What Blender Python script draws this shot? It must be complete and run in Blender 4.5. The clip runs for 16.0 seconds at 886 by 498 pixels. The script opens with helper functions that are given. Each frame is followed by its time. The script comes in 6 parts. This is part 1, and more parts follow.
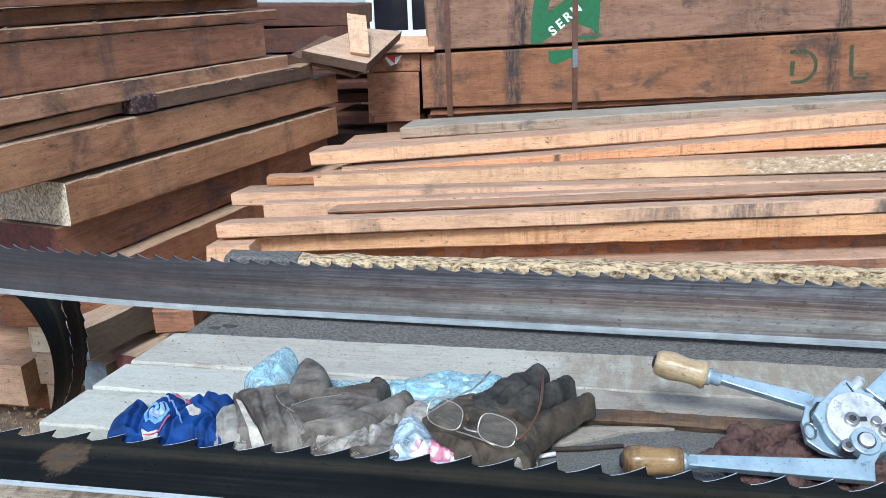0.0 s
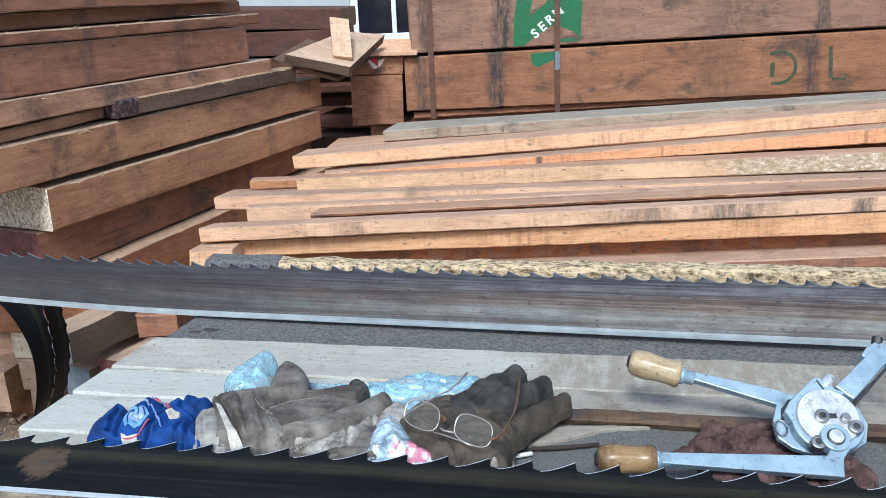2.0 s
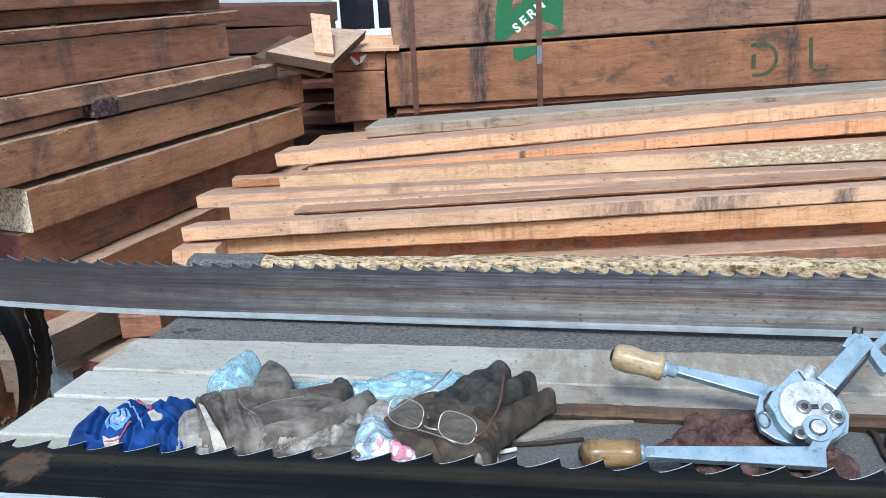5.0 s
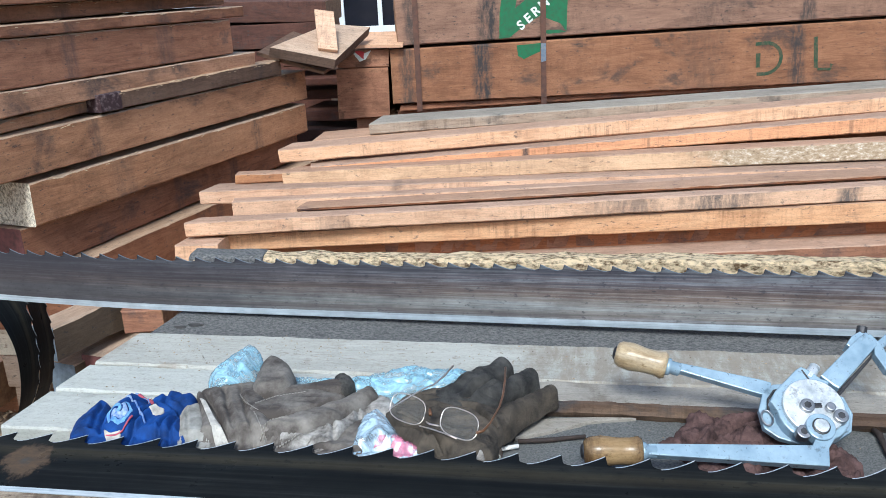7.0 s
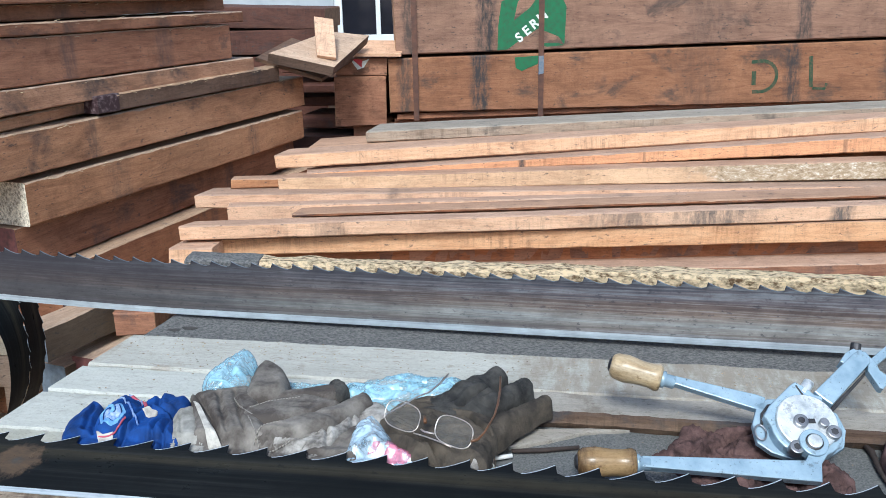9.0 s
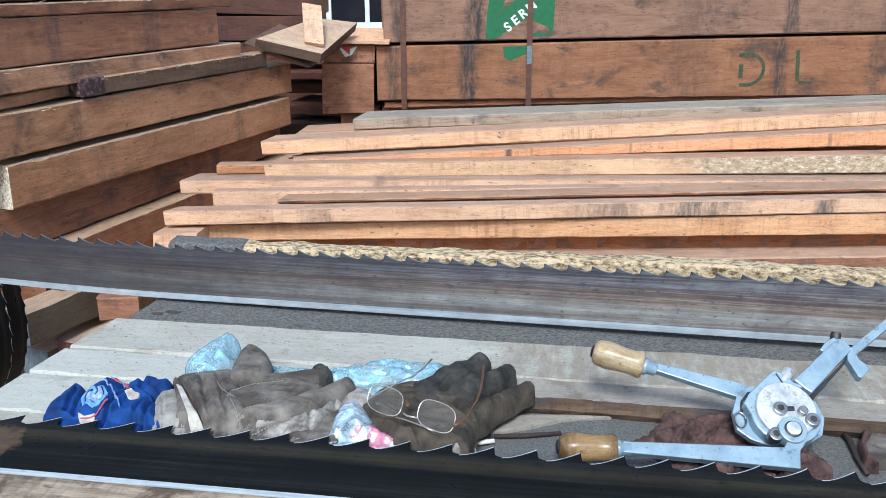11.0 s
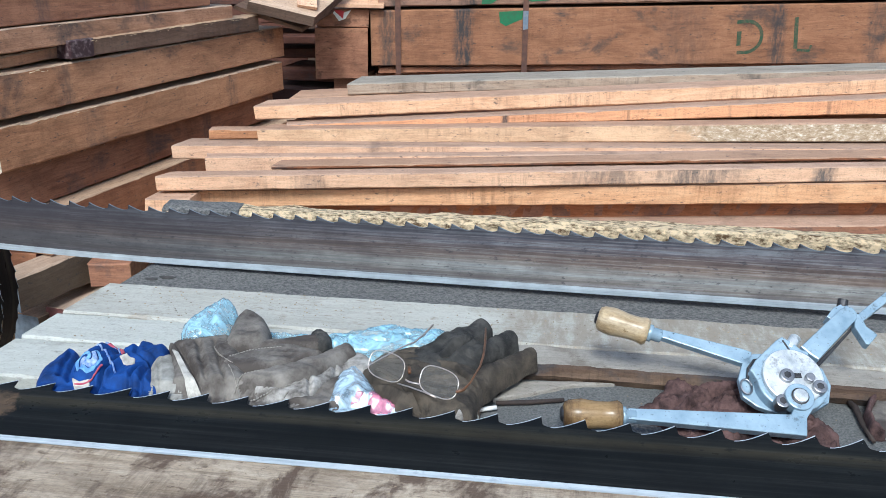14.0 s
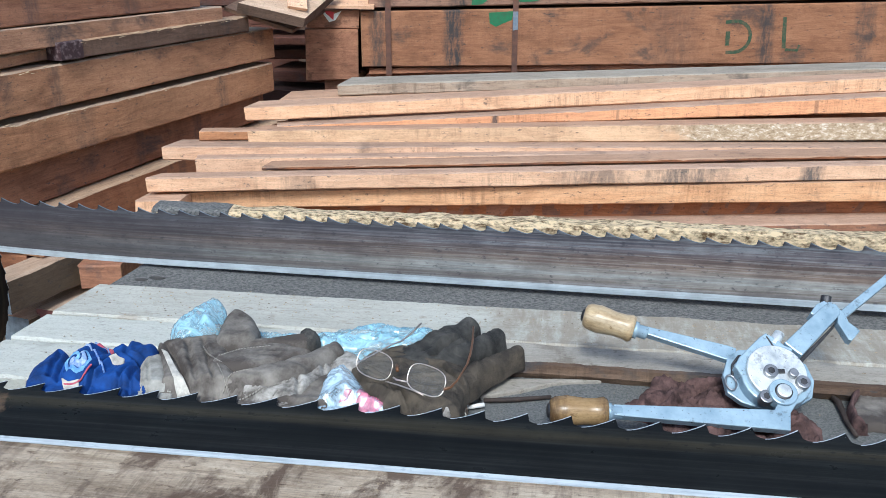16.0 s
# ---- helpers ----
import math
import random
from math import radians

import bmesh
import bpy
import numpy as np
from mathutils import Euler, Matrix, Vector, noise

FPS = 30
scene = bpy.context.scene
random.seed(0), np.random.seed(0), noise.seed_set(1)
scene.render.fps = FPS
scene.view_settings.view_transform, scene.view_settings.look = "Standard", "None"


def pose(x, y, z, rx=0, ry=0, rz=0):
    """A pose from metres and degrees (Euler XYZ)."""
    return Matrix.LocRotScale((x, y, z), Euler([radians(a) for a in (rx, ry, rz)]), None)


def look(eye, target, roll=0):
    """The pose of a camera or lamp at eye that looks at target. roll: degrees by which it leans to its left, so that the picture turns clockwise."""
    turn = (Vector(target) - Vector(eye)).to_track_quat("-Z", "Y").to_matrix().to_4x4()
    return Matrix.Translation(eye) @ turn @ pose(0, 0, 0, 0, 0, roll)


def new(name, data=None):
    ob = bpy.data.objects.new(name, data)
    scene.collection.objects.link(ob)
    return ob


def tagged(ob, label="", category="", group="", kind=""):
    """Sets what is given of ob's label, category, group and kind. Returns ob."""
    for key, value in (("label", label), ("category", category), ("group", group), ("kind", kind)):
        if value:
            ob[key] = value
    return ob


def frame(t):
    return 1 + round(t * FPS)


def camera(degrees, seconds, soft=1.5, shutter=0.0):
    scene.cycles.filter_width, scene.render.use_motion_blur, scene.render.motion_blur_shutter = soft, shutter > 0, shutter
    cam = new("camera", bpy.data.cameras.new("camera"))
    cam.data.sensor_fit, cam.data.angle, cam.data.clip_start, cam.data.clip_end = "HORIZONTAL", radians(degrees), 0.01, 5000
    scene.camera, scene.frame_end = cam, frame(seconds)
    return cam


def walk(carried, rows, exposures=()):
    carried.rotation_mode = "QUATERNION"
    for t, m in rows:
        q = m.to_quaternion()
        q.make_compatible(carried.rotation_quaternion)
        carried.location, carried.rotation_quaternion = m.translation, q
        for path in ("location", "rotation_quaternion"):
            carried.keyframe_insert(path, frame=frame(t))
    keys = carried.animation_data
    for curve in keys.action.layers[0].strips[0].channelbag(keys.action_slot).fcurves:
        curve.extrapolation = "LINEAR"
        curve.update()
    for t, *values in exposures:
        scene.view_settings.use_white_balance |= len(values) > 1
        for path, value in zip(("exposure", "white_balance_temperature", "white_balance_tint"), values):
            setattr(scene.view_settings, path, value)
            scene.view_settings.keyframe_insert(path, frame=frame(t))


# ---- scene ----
import collections
cam = camera(53.9, 16.0, 0.8)
ROWS = [
    (0.0, 0.0066, -0.0137, 1.5302, 11.976, -17.1668, 2.1378),
    (0.5, 0.0151, -0.0164, 1.5305, 11.8916, -17.2791, 2.1434),
    (1.0, 0.022, -0.0228, 1.5327, 11.7777, -17.1261, 2.5782),
    (1.5, 0.0255, -0.0197, 1.5322, 11.5841, -17.032, 2.4108),
    (2.0, 0.0278, -0.0227, 1.5345, 11.114, -17.0666, 2.3244),
    (2.5, 0.0327, -0.0258, 1.5375, 10.9258, -16.7092, 2.4699),
    (3.0, 0.0347, -0.0257, 1.5379, 10.8255, -16.8904, 2.632),
    (3.5, 0.0379, -0.0201, 1.5368, 10.2372, -17.0428, 2.755),
    (4.0, 0.038, -0.0164, 1.5358, 9.9905, -17.153, 2.7923),
    (4.5, 0.035, -0.0172, 1.5362, 9.9747, -17.3448, 2.8327),
    (7.0, 0.0324, -0.0149, 1.5317, 10.2715, -17.5634, 2.5207),
    (7.5, 0.0316, -0.0134, 1.5336, 10.126, -17.4304, 2.3823),
    (8.0, 0.0269, -0.0177, 1.5316, 10.172, -17.1469, 1.8755),
    (10.5, 0.0219, -0.0215, 1.5273, 9.7158, -16.8756, 0.3791),
    (11.0, 0.0267, -0.0232, 1.5217, 9.4905, -17.512, 0.2336),
    (11.5, 0.027, -0.0248, 1.5165, 9.5505, -18.194, 0.138),
    (12.0, 0.02, -0.0182, 1.5119, 9.1396, -18.9198, -0.1724),
    (12.5, 0.0094, -0.0063, 1.5051, 9.3022, -19.7264, 0.0569),
    (13.0, 0.0, 0.0, 1.5, 9.5, -20.0, 0.0),
    (13.5, 0.003, 0.0028, 1.5076, 8.971, -19.5174, 0.0619),
    (14.0, 0.0045, -0.0017, 1.5042, 8.9684, -19.502, -0.1923),
    (14.5, 0.0121, -0.0073, 1.5024, 8.9609, -19.7756, -0.1517),
    (15.0, 0.0135, -0.0078, 1.5035, 8.7344, -19.6444, -0.1408),
    (15.5, 0.0109, -0.0097, 1.5046, 8.7087, -19.5149, -0.2829),
    (16.0, 0.0151, -0.0111, 1.5047, 8.4456, -19.4416, -0.079),
]
walk(cam, [(t, pose(x, y, z, 90 + pitch, roll, yaw)) for t, x, y, z, yaw, pitch, roll in ROWS])

# ---- light: bright, slightly veiled sky ----
SUN_ELEV, SUN_AZ = 48.0, 178.0
world = bpy.data.worlds.new("sky")
scene.world = world
world.use_nodes = True
wn = world.node_tree.nodes
sky = wn.new("ShaderNodeTexSky")
sky.sky_type = "NISHITA"
sky.sun_disc = False
sky.sun_elevation = radians(SUN_ELEV)
sky.sun_rotation = radians(SUN_AZ)
sky.air_density, sky.dust_density, sky.ozone_density = 1.0, 3.0, 1.0
wn["Background"].inputs["Strength"].default_value = 0.14
world.node_tree.links.new(sky.outputs[0], wn["Background"].inputs["Color"])
sun_data = bpy.data.lights.new("sun", "SUN")
sun_data.energy, sun_data.angle, sun_data.color = 2.6, radians(16), (1.0, 0.97, 0.93)
sun = new("sun", sun_data)
az, el = radians(SUN_AZ), radians(SUN_ELEV)
sun_dir = Vector((math.sin(az) * math.cos(el), math.cos(az) * math.cos(el), math.sin(el)))
sun.matrix_world = look(sun_dir * 20, (0, 0, 0))
scene.view_settings.exposure = 0.38
scene.view_settings.use_white_balance = True
scene.view_settings.white_balance_temperature = 5800
scene.view_settings.white_balance_tint = 3


# ---- materials ----
def nodes_of(name):
    m = bpy.data.materials.new(name)
    m.use_nodes = True
    t = m.node_tree
    return m, t.nodes, t.links, t.nodes["Principled BSDF"]


def mapped(n, l, scale, random_shift=True):
    """Object coordinates, scaled, shifted per object so that no two pieces share one grain."""
    tc, mp = n.new("ShaderNodeTexCoord"), n.new("ShaderNodeMapping")
    mp.inputs["Scale"].default_value = scale
    l.new(tc.outputs["Object"], mp.inputs["Vector"])
    if random_shift:
        oi, mul = n.new("ShaderNodeObjectInfo"), n.new("ShaderNodeVectorMath")
        mul.operation = "MULTIPLY"
        mul.inputs[1].default_value = (37.0, 53.0, 71.0)
        l.new(oi.outputs["Random"], mul.inputs[0])
        l.new(mul.outputs[0], mp.inputs["Location"])
    return mp.outputs[0]


def noise_tex(n, l, vec, scale, detail=6.0, rough=0.6, distort=0.0):
    t = n.new("ShaderNodeTexNoise")
    t.inputs["Scale"].default_value, t.inputs["Detail"].default_value = scale, detail
    t.inputs["Roughness"].default_value, t.inputs["Distortion"].default_value = rough, distort
    l.new(vec, t.inputs["Vector"])
    return t.outputs["Fac"]


def ramp(n, l, fac, *stops):
    r = n.new("ShaderNodeValToRGB")
    e = r.color_ramp.elements
    while len(e) < len(stops):
        e.new(0.5)
    for k, (p, c) in zip(e, stops):
        k.position, k.color = p, (*c, 1) if len(c) == 3 else c
    l.new(fac, r.inputs["Fac"])
    return r.outputs["Color"]


def mix(n, l, fac, a, b, how="MIX"):
    m = n.new("ShaderNodeMix")
    m.data_type, m.blend_type = "RGBA", how
    for sock, v in ((m.inputs["Factor"], fac), (m.inputs["A"], a), (m.inputs["B"], b)):
        if isinstance(v, (int, float)):
            sock.default_value = v
        elif isinstance(v, tuple):
            sock.default_value = (*v, 1)
        else:
            l.new(v, sock)
    return m.outputs["Result"]


def bump(n, l, b, height, strength, distance=0.01):
    k = n.new("ShaderNodeBump")
    k.inputs["Strength"].default_value, k.inputs["Distance"].default_value = strength, distance
    l.new(height, k.inputs["Height"])
    l.new(k.outputs[0], b.inputs["Normal"])


G = (0.0, 0.0, 0.0)
W1 = (1.0, 1.0, 1.0)


def band_mask(n, l, x0, width, soft_vec):
    """1 within width of x0 along the piece, with a ragged border."""
    tc, sp = n.new("ShaderNodeTexCoord"), n.new("ShaderNodeSeparateXYZ")
    l.new(tc.outputs["Object"], sp.inputs[0])
    a = n.new("ShaderNodeMath")
    a.operation = "SUBTRACT"
    l.new(sp.outputs["X"], a.inputs[0])
    a.inputs[1].default_value = x0
    d = n.new("ShaderNodeMath")
    d.operation = "ABSOLUTE"
    l.new(a.outputs[0], d.inputs[0])
    c = n.new("ShaderNodeMath")
    c.operation = "SUBTRACT"
    l.new(noise_tex(n, l, soft_vec, 14.0, 6, 0.7), c.inputs[0])
    c.inputs[1].default_value = 0.5
    w = n.new("ShaderNodeMath")
    w.operation = "MULTIPLY_ADD"
    l.new(c.outputs[0], w.inputs[0])
    w.inputs[1].default_value = min(width * 2.2, 0.5)
    l.new(d.outputs[0], w.inputs[2])
    r = n.new("ShaderNodeMapRange")
    r.inputs["From Min"].default_value, r.inputs["From Max"].default_value = width - min(width * 0.4, 0.06), width + min(width * 0.4, 0.06)
    r.inputs["To Min"].default_value, r.inputs["To Max"].default_value = 1.0, 0.0
    l.new(w.outputs[0], r.inputs["Value"])
    return r.outputs[0]


def wood(name, pale, mid, dark, stain=(0.05, 0.05, 0.055), stain_amount=0.5, vary=0.25, rough=0.75, saw=0.3, relief=0.4, spread=0.6, bands=(), mould=None, fine=0.35, ss=1.0, drifts=0.5):
    """Sawn timber: long grain, cross saw marks, darker blotches, each piece its own shade."""
    m, n, l, b = nodes_of(name)
    grain = noise_tex(n, l, mapped(n, l, (1.3, 10, 10)), 2.6, 9, 0.7, 2.2)
    col = ramp(n, l, grain, (0.22, dark), (0.48, mid), (0.76, pale))
    fib = noise_tex(n, l, mapped(n, l, (5, 150, 150)), 2.2, 5, 0.7)
    col = mix(n, l, fine, col, ramp(n, l, fib, (0.36, (0.4, 0.38, 0.36)), (0.56, W1)), "MULTIPLY")
    blot = noise_tex(n, l, mapped(n, l, (1.5, 5, 5)), 1.6, 4, 0.6)
    col = mix(n, l, ramp(n, l, blot, (0.45, G), (0.7, (0.5, 0.5, 0.5))), col, pale)
    drift = noise_tex(n, l, mapped(n, l, (2.0, 3.6, 3.6)), 1.9, 8, 0.72, 0.9)
    col = mix(n, l, drifts, col, ramp(n, l, drift, (0.34, (0.34, 0.31, 0.3)), (0.52, (0.85, 0.83, 0.82)), (0.62, W1)), "MULTIPLY")
    # cross saw marks show in patches only
    marks = noise_tex(n, l, mapped(n, l, (45, 2.5, 2.5)), 1.0, 5, 0.8, 0.3)
    patch = ramp(n, l, noise_tex(n, l, mapped(n, l, (2.2, 6, 6)), 1.4, 3, 0.6), (0.45, G), (0.62, (saw * 2,) * 3))
    col = mix(n, l, patch, col, ramp(n, l, marks, (0.36, (0.42, 0.4, 0.4)), (0.52, W1)), "MULTIPLY")
    v3 = mapped(n, l, (3.0 * ss, 2.2 * ss, 4.5 * ss))
    st = noise_tex(n, l, v3, 1.3, 6, 0.66, 0.4)
    col = mix(n, l, ramp(n, l, st, (spread, G), (spread + 0.1, (stain_amount,) * 3)), col, stain)
    speck = noise_tex(n, l, mapped(n, l, (12, 30, 30)), 3.0, 5, 0.7)
    col = mix(n, l, ramp(n, l, speck, (0.6, G), (0.68, (0.75, 0.75, 0.75))), col, stain)
    grit = noise_tex(n, l, mapped(n, l, (90, 150, 150)), 1.6, 5, 0.8)
    col = mix(n, l, 0.55, col, ramp(n, l, grit, (0.34, (0.52, 0.5, 0.48)), (0.5, W1)), "MULTIPLY")
    vb = mapped(n, l, (1, 1, 1))
    for x0, width, amount in bands:
        k = n.new("ShaderNodeMath")
        k.operation = "MULTIPLY"
        l.new(ramp(n, l, noise_tex(n, l, mapped(n, l, (30, 8, 8)), 1.5, 6, 0.75), (0.36, (amount * 0.15,) * 3), (0.56, (amount,) * 3)), k.inputs[1])
        l.new(band_mask(n, l, x0, width, vb), k.inputs[0])
        col = mix(n, l, k.outputs[0], col, stain)
    if mould:
        crust = ramp(n, l, noise_tex(n, l, mapped(n, l, (16, 34, 34)), 1.7, 12, 0.85), (0.34, (0.07, 0.06, 0.05)), (0.46, (0.36, 0.27, 0.17)), (0.54, (0.5, 0.41, 0.3)), (0.6, (0.78, 0.74, 0.66)))
        col = mix(n, l, band_mask(n, l, mould[0], mould[1], vb), col, crust)
    oi = n.new("ShaderNodeObjectInfo")
    hs = n.new("ShaderNodeHueSaturation")
    mr = n.new("ShaderNodeMapRange")
    mr.inputs["To Min"].default_value, mr.inputs["To Max"].default_value = 1 - vary, 1 + vary
    l.new(oi.outputs["Random"], mr.inputs["Value"])
    l.new(mr.outputs[0], hs.inputs["Value"])
    mr2, fr, m7 = n.new("ShaderNodeMapRange"), n.new("ShaderNodeMath"), n.new("ShaderNodeMath")
    fr.operation, m7.operation = "FRACT", "MULTIPLY"
    m7.inputs[1].default_value = 7.31
    l.new(oi.outputs["Random"], m7.inputs[0])
    l.new(m7.outputs[0], fr.inputs[0])
    mr2.inputs["To Min"].default_value, mr2.inputs["To Max"].default_value = 0.86, 1.12
    hs.inputs["Hue"].default_value = 0.496
    l.new(fr.outputs[0], mr2.inputs["Value"])
    l.new(mr2.outputs[0], hs.inputs["Saturation"])
    l.new(col, hs.inputs["Color"])
    l.new(hs.outputs[0], b.inputs["Base Color"])
    b.inputs["Roughness"].default_value = rough
    b.inputs["Specular IOR Level"].default_value = 0.3
    bump(n, l, b, mix(n, l, 0.5, mix(n, l, 0.4, fib, marks), speck), relief, 0.007)
    return m


def plain(name, a, c, scale=20.0, rough=0.6, metal=0.0, relief=0.2, dist=0.002, stretch=(1, 1, 1), spec=0.5, lo=0.35, hi=0.65):
    """Two-tone mottled surface with a fine relief."""
    m, n, l, b = nodes_of(name)
    v = mapped(n, l, stretch)
    f = noise_tex(n, l, v, scale, 7, 0.65)
    l.new(ramp(n, l, f, (lo, a), (hi, c)), b.inputs["Base Color"])
    b.inputs["Roughness"].default_value, b.inputs["Metallic"].default_value = rough, metal
    b.inputs["Specular IOR Level"].default_value = spec
    bump(n, l, b, noise_tex(n, l, v, scale * 4, 5, 0.7), relief, dist)
    return m


WOOD_RED = wood("red brown hardwood", (0.44, 0.22, 0.118), (0.315, 0.145, 0.076), (0.165, 0.071, 0.04), stain_amount=0.75, vary=0.2, saw=0.1, ss=0.8, spread=0.58, drifts=0.6, bands=((1.1, 0.03, 0.5), (1.55, 0.04, 0.45), (0.75, 0.02, 0.4)))
WOOD_TAN = wood("tan sawn hardwood", (0.66, 0.36, 0.18), (0.5, 0.25, 0.118), (0.28, 0.13, 0.062), stain_amount=0.75, vary=0.12, saw=0.1, ss=0.8, spread=0.57, drifts=0.6, bands=((1.2, 0.03, 0.5), (0.4, 0.05, 0.3)))
WOOD_DARK = wood("dark batten", (0.22, 0.15, 0.11), (0.15, 0.1, 0.072), (0.08, 0.052, 0.04), stain_amount=0.5, vary=0.0)
WOOD_PALE = wood("pale orange planks", (0.84, 0.565, 0.355), (0.75, 0.455, 0.265), (0.5, 0.265, 0.14), stain_amount=0.6, vary=0.1, spread=0.62, fine=0.32, drifts=0.3)
WOOD_STAINED = wood("pale plank with sticker stains", (0.84, 0.57, 0.365), (0.75, 0.465, 0.275), (0.5, 0.275, 0.155), stain=(0.09, 0.085, 0.085), stain_amount=0.5, vary=0.0, spread=0.64, fine=0.32, drifts=0.3, bands=((1.52, 0.10, 0.6), (1.85, 0.13, 0.8), (2.32, 0.035, 0.9), (0.5, 0.06, 0.35)))
WOOD_MOULD = wood("pale plank gone mouldy", (0.78, 0.56, 0.36), (0.68, 0.46, 0.285), (0.48, 0.3, 0.18), stain_amount=0.45, vary=0.0, mould=(3.1, 1.5), fine=0.32, drifts=0.3)
WOOD_ORANGE = wood("fresh orange plank", (0.88, 0.46, 0.2), (0.78, 0.36, 0.14), (0.56, 0.23, 0.085), stain_amount=0.3, vary=0.03, spread=0.7, drifts=0.2, bands=((0.82, 0.014, 0.9), (1.3, 0.006, 0.4), (1.7, 0.006, 0.4), (2.1, 0.008, 0.4)))
WOOD_GREY = wood("weathered grey brown plank", (0.52, 0.43, 0.33), (0.40, 0.305, 0.22), (0.24, 0.16, 0.10), stain_amount=0.6, vary=0.08, spread=0.57)
WOOD_DUSTY = wood("dusty weathered upper side", (0.60, 0.45, 0.32), (0.49, 0.345, 0.23), (0.32, 0.2, 0.125), stain_amount=0.5, vary=0.12, saw=0.1, drifts=0.4)
WOOD_BUNDLE = wood("strapped brown beams", (0.38, 0.215, 0.13), (0.285, 0.152, 0.09), (0.17, 0.088, 0.054), stain=(0.035, 0.037, 0.04), stain_amount=0.65, vary=0.05, saw=0.15, drifts=0.45, bands=((0.075, 0.03, 0.75), (0.445, 0.042, 0.95), (2.03, 0.035, 0.8), (2.55, 0.05, 0.5), (1.55, 0.12, 0.3)), spread=0.57)
WOOD_TOPS = wood("dusty reddish upper side", (0.56, 0.385, 0.27), (0.45, 0.295, 0.2), (0.3, 0.18, 0.12), stain_amount=0.4, vary=0.15, saw=0.05, drifts=0.3, fine=0.2)
WOOD_GREYTOP = wood("grey weathered upper side", (0.40, 0.365, 0.31), (0.33, 0.295, 0.24), (0.23, 0.195, 0.15), stain_amount=0.5, vary=0.0, saw=0.05, drifts=0.4, fine=0.2)
WOOD_BENCH = wood("grey worn bench boards", (0.53, 0.55, 0.515), (0.465, 0.478, 0.445), (0.37, 0.372, 0.34), stain=(0.24, 0.235, 0.215), stain_amount=0.5, vary=0.05, rough=0.6, saw=0.03, spread=0.58, fine=0.12, ss=2.0, drifts=0.25)
WOOD_BENCH_BROWN = wood("brown-grey worn bench boards", (0.40, 0.375, 0.33), (0.33, 0.305, 0.26), (0.235, 0.205, 0.165), stain=(0.14, 0.115, 0.085), stain_amount=0.6, vary=0.04, rough=0.6, saw=0.08, spread=0.57, fine=0.3, ss=3.0, drifts=0.2)
WOOD_BENCH_MIX = wood("grey bench board, brown along one half", (0.51, 0.52, 0.485), (0.45, 0.45, 0.41), (0.35, 0.34, 0.3), stain=(0.235, 0.2, 0.155), stain_amount=0.5, vary=0.0, rough=0.6, saw=0.08, spread=0.58, fine=0.25, ss=2.5, drifts=0.2, bands=((2.0, 1.2, 0.75),))
GRIT = plain("oily grit", (0.23, 0.228, 0.22), (0.07, 0.073, 0.078), 240, 0.9, relief=0.9, dist=0.003, stretch=(0.7, 1, 1), lo=0.34, hi=0.62)
WOOD_BENCH_DARK = wood("dark bench board", (0.15, 0.16, 0.165), (0.09, 0.096, 0.1), (0.045, 0.048, 0.052), stain=(0.025, 0.027, 0.03), stain_amount=0.7, vary=0.0, rough=0.55, saw=0.05, spread=0.5, fine=0.3, ss=2.0)
WOOD_OLIVE = wood("olive-brown weathered beam", (0.17, 0.125, 0.078), (0.125, 0.09, 0.056), (0.08, 0.057, 0.038), stain_amount=0.4, vary=0.0, saw=0.05, fine=0.2, drifts=0.3)
WOOD_CREAM = wood("pale sawn block", (0.8, 0.72, 0.55), (0.68, 0.58, 0.42), (0.46, 0.36, 0.23), stain=(0.2, 0.1, 0.06), stain_amount=0.5, vary=0.05)
WOOD_SAWN = wood("tan sawn beam", (0.86, 0.66, 0.5), (0.75, 0.53, 0.38), (0.5, 0.32, 0.22), stain_amount=0.6, vary=0.0, saw=0.1)
WOOD_FRONT = wood("scuffed front rail", (0.6, 0.52, 0.41), (0.38, 0.31, 0.225), (0.16, 0.11, 0.07), stain=(0.07, 0.042, 0.028), stain_amount=0.85, vary=0.0, saw=0.5, spread=0.49, ss=2.8, fine=0.5, drifts=0.6)
# red hardwood darkened to carry the shade deep among the stacks
WOOD_SHADED = wood("red hardwood, shade in its colour", (0.15, 0.07, 0.048), (0.1, 0.045, 0.032), (0.055, 0.027, 0.02), stain_amount=0.5, vary=0.15)
WOOD_KNOTTY = wood("orange-brown knotty hardwood", (0.46, 0.235, 0.125), (0.34, 0.155, 0.08), (0.15, 0.065, 0.034), stain=(0.06, 0.03, 0.02), stain_amount=0.7, vary=0.0, saw=0.05, ss=2.0, spread=0.56, drifts=0.7)
WOOD_CUT = plain("pale end grain", (0.62, 0.52, 0.38), (0.4, 0.31, 0.2), 60, 0.85, relief=0.5)
WOOD_END = plain("brown end grain", (0.34, 0.19, 0.1), (0.2, 0.1, 0.055), 50, 0.85, relief=0.5)
END_RED = plain("red painted end", (0.2, 0.07, 0.065), (0.1, 0.04, 0.04), 40, 0.7, relief=0.3)
END_DARK = plain("dark waxed end", (0.04, 0.02, 0.026), (0.34, 0.28, 0.28), 60, 0.5, relief=0.3, lo=0.5, hi=0.8)
END_MOULD = plain("mouldy white end grain", (0.82, 0.75, 0.62), (0.24, 0.2, 0.15), 120, 0.9, relief=0.9, stretch=(1, 1, 0.8), lo=0.4, hi=0.62)
BLUE_PAINT = plain("blue grey painted end", (0.16, 0.2, 0.25), (0.08, 0.1, 0.12), 30, 0.7)
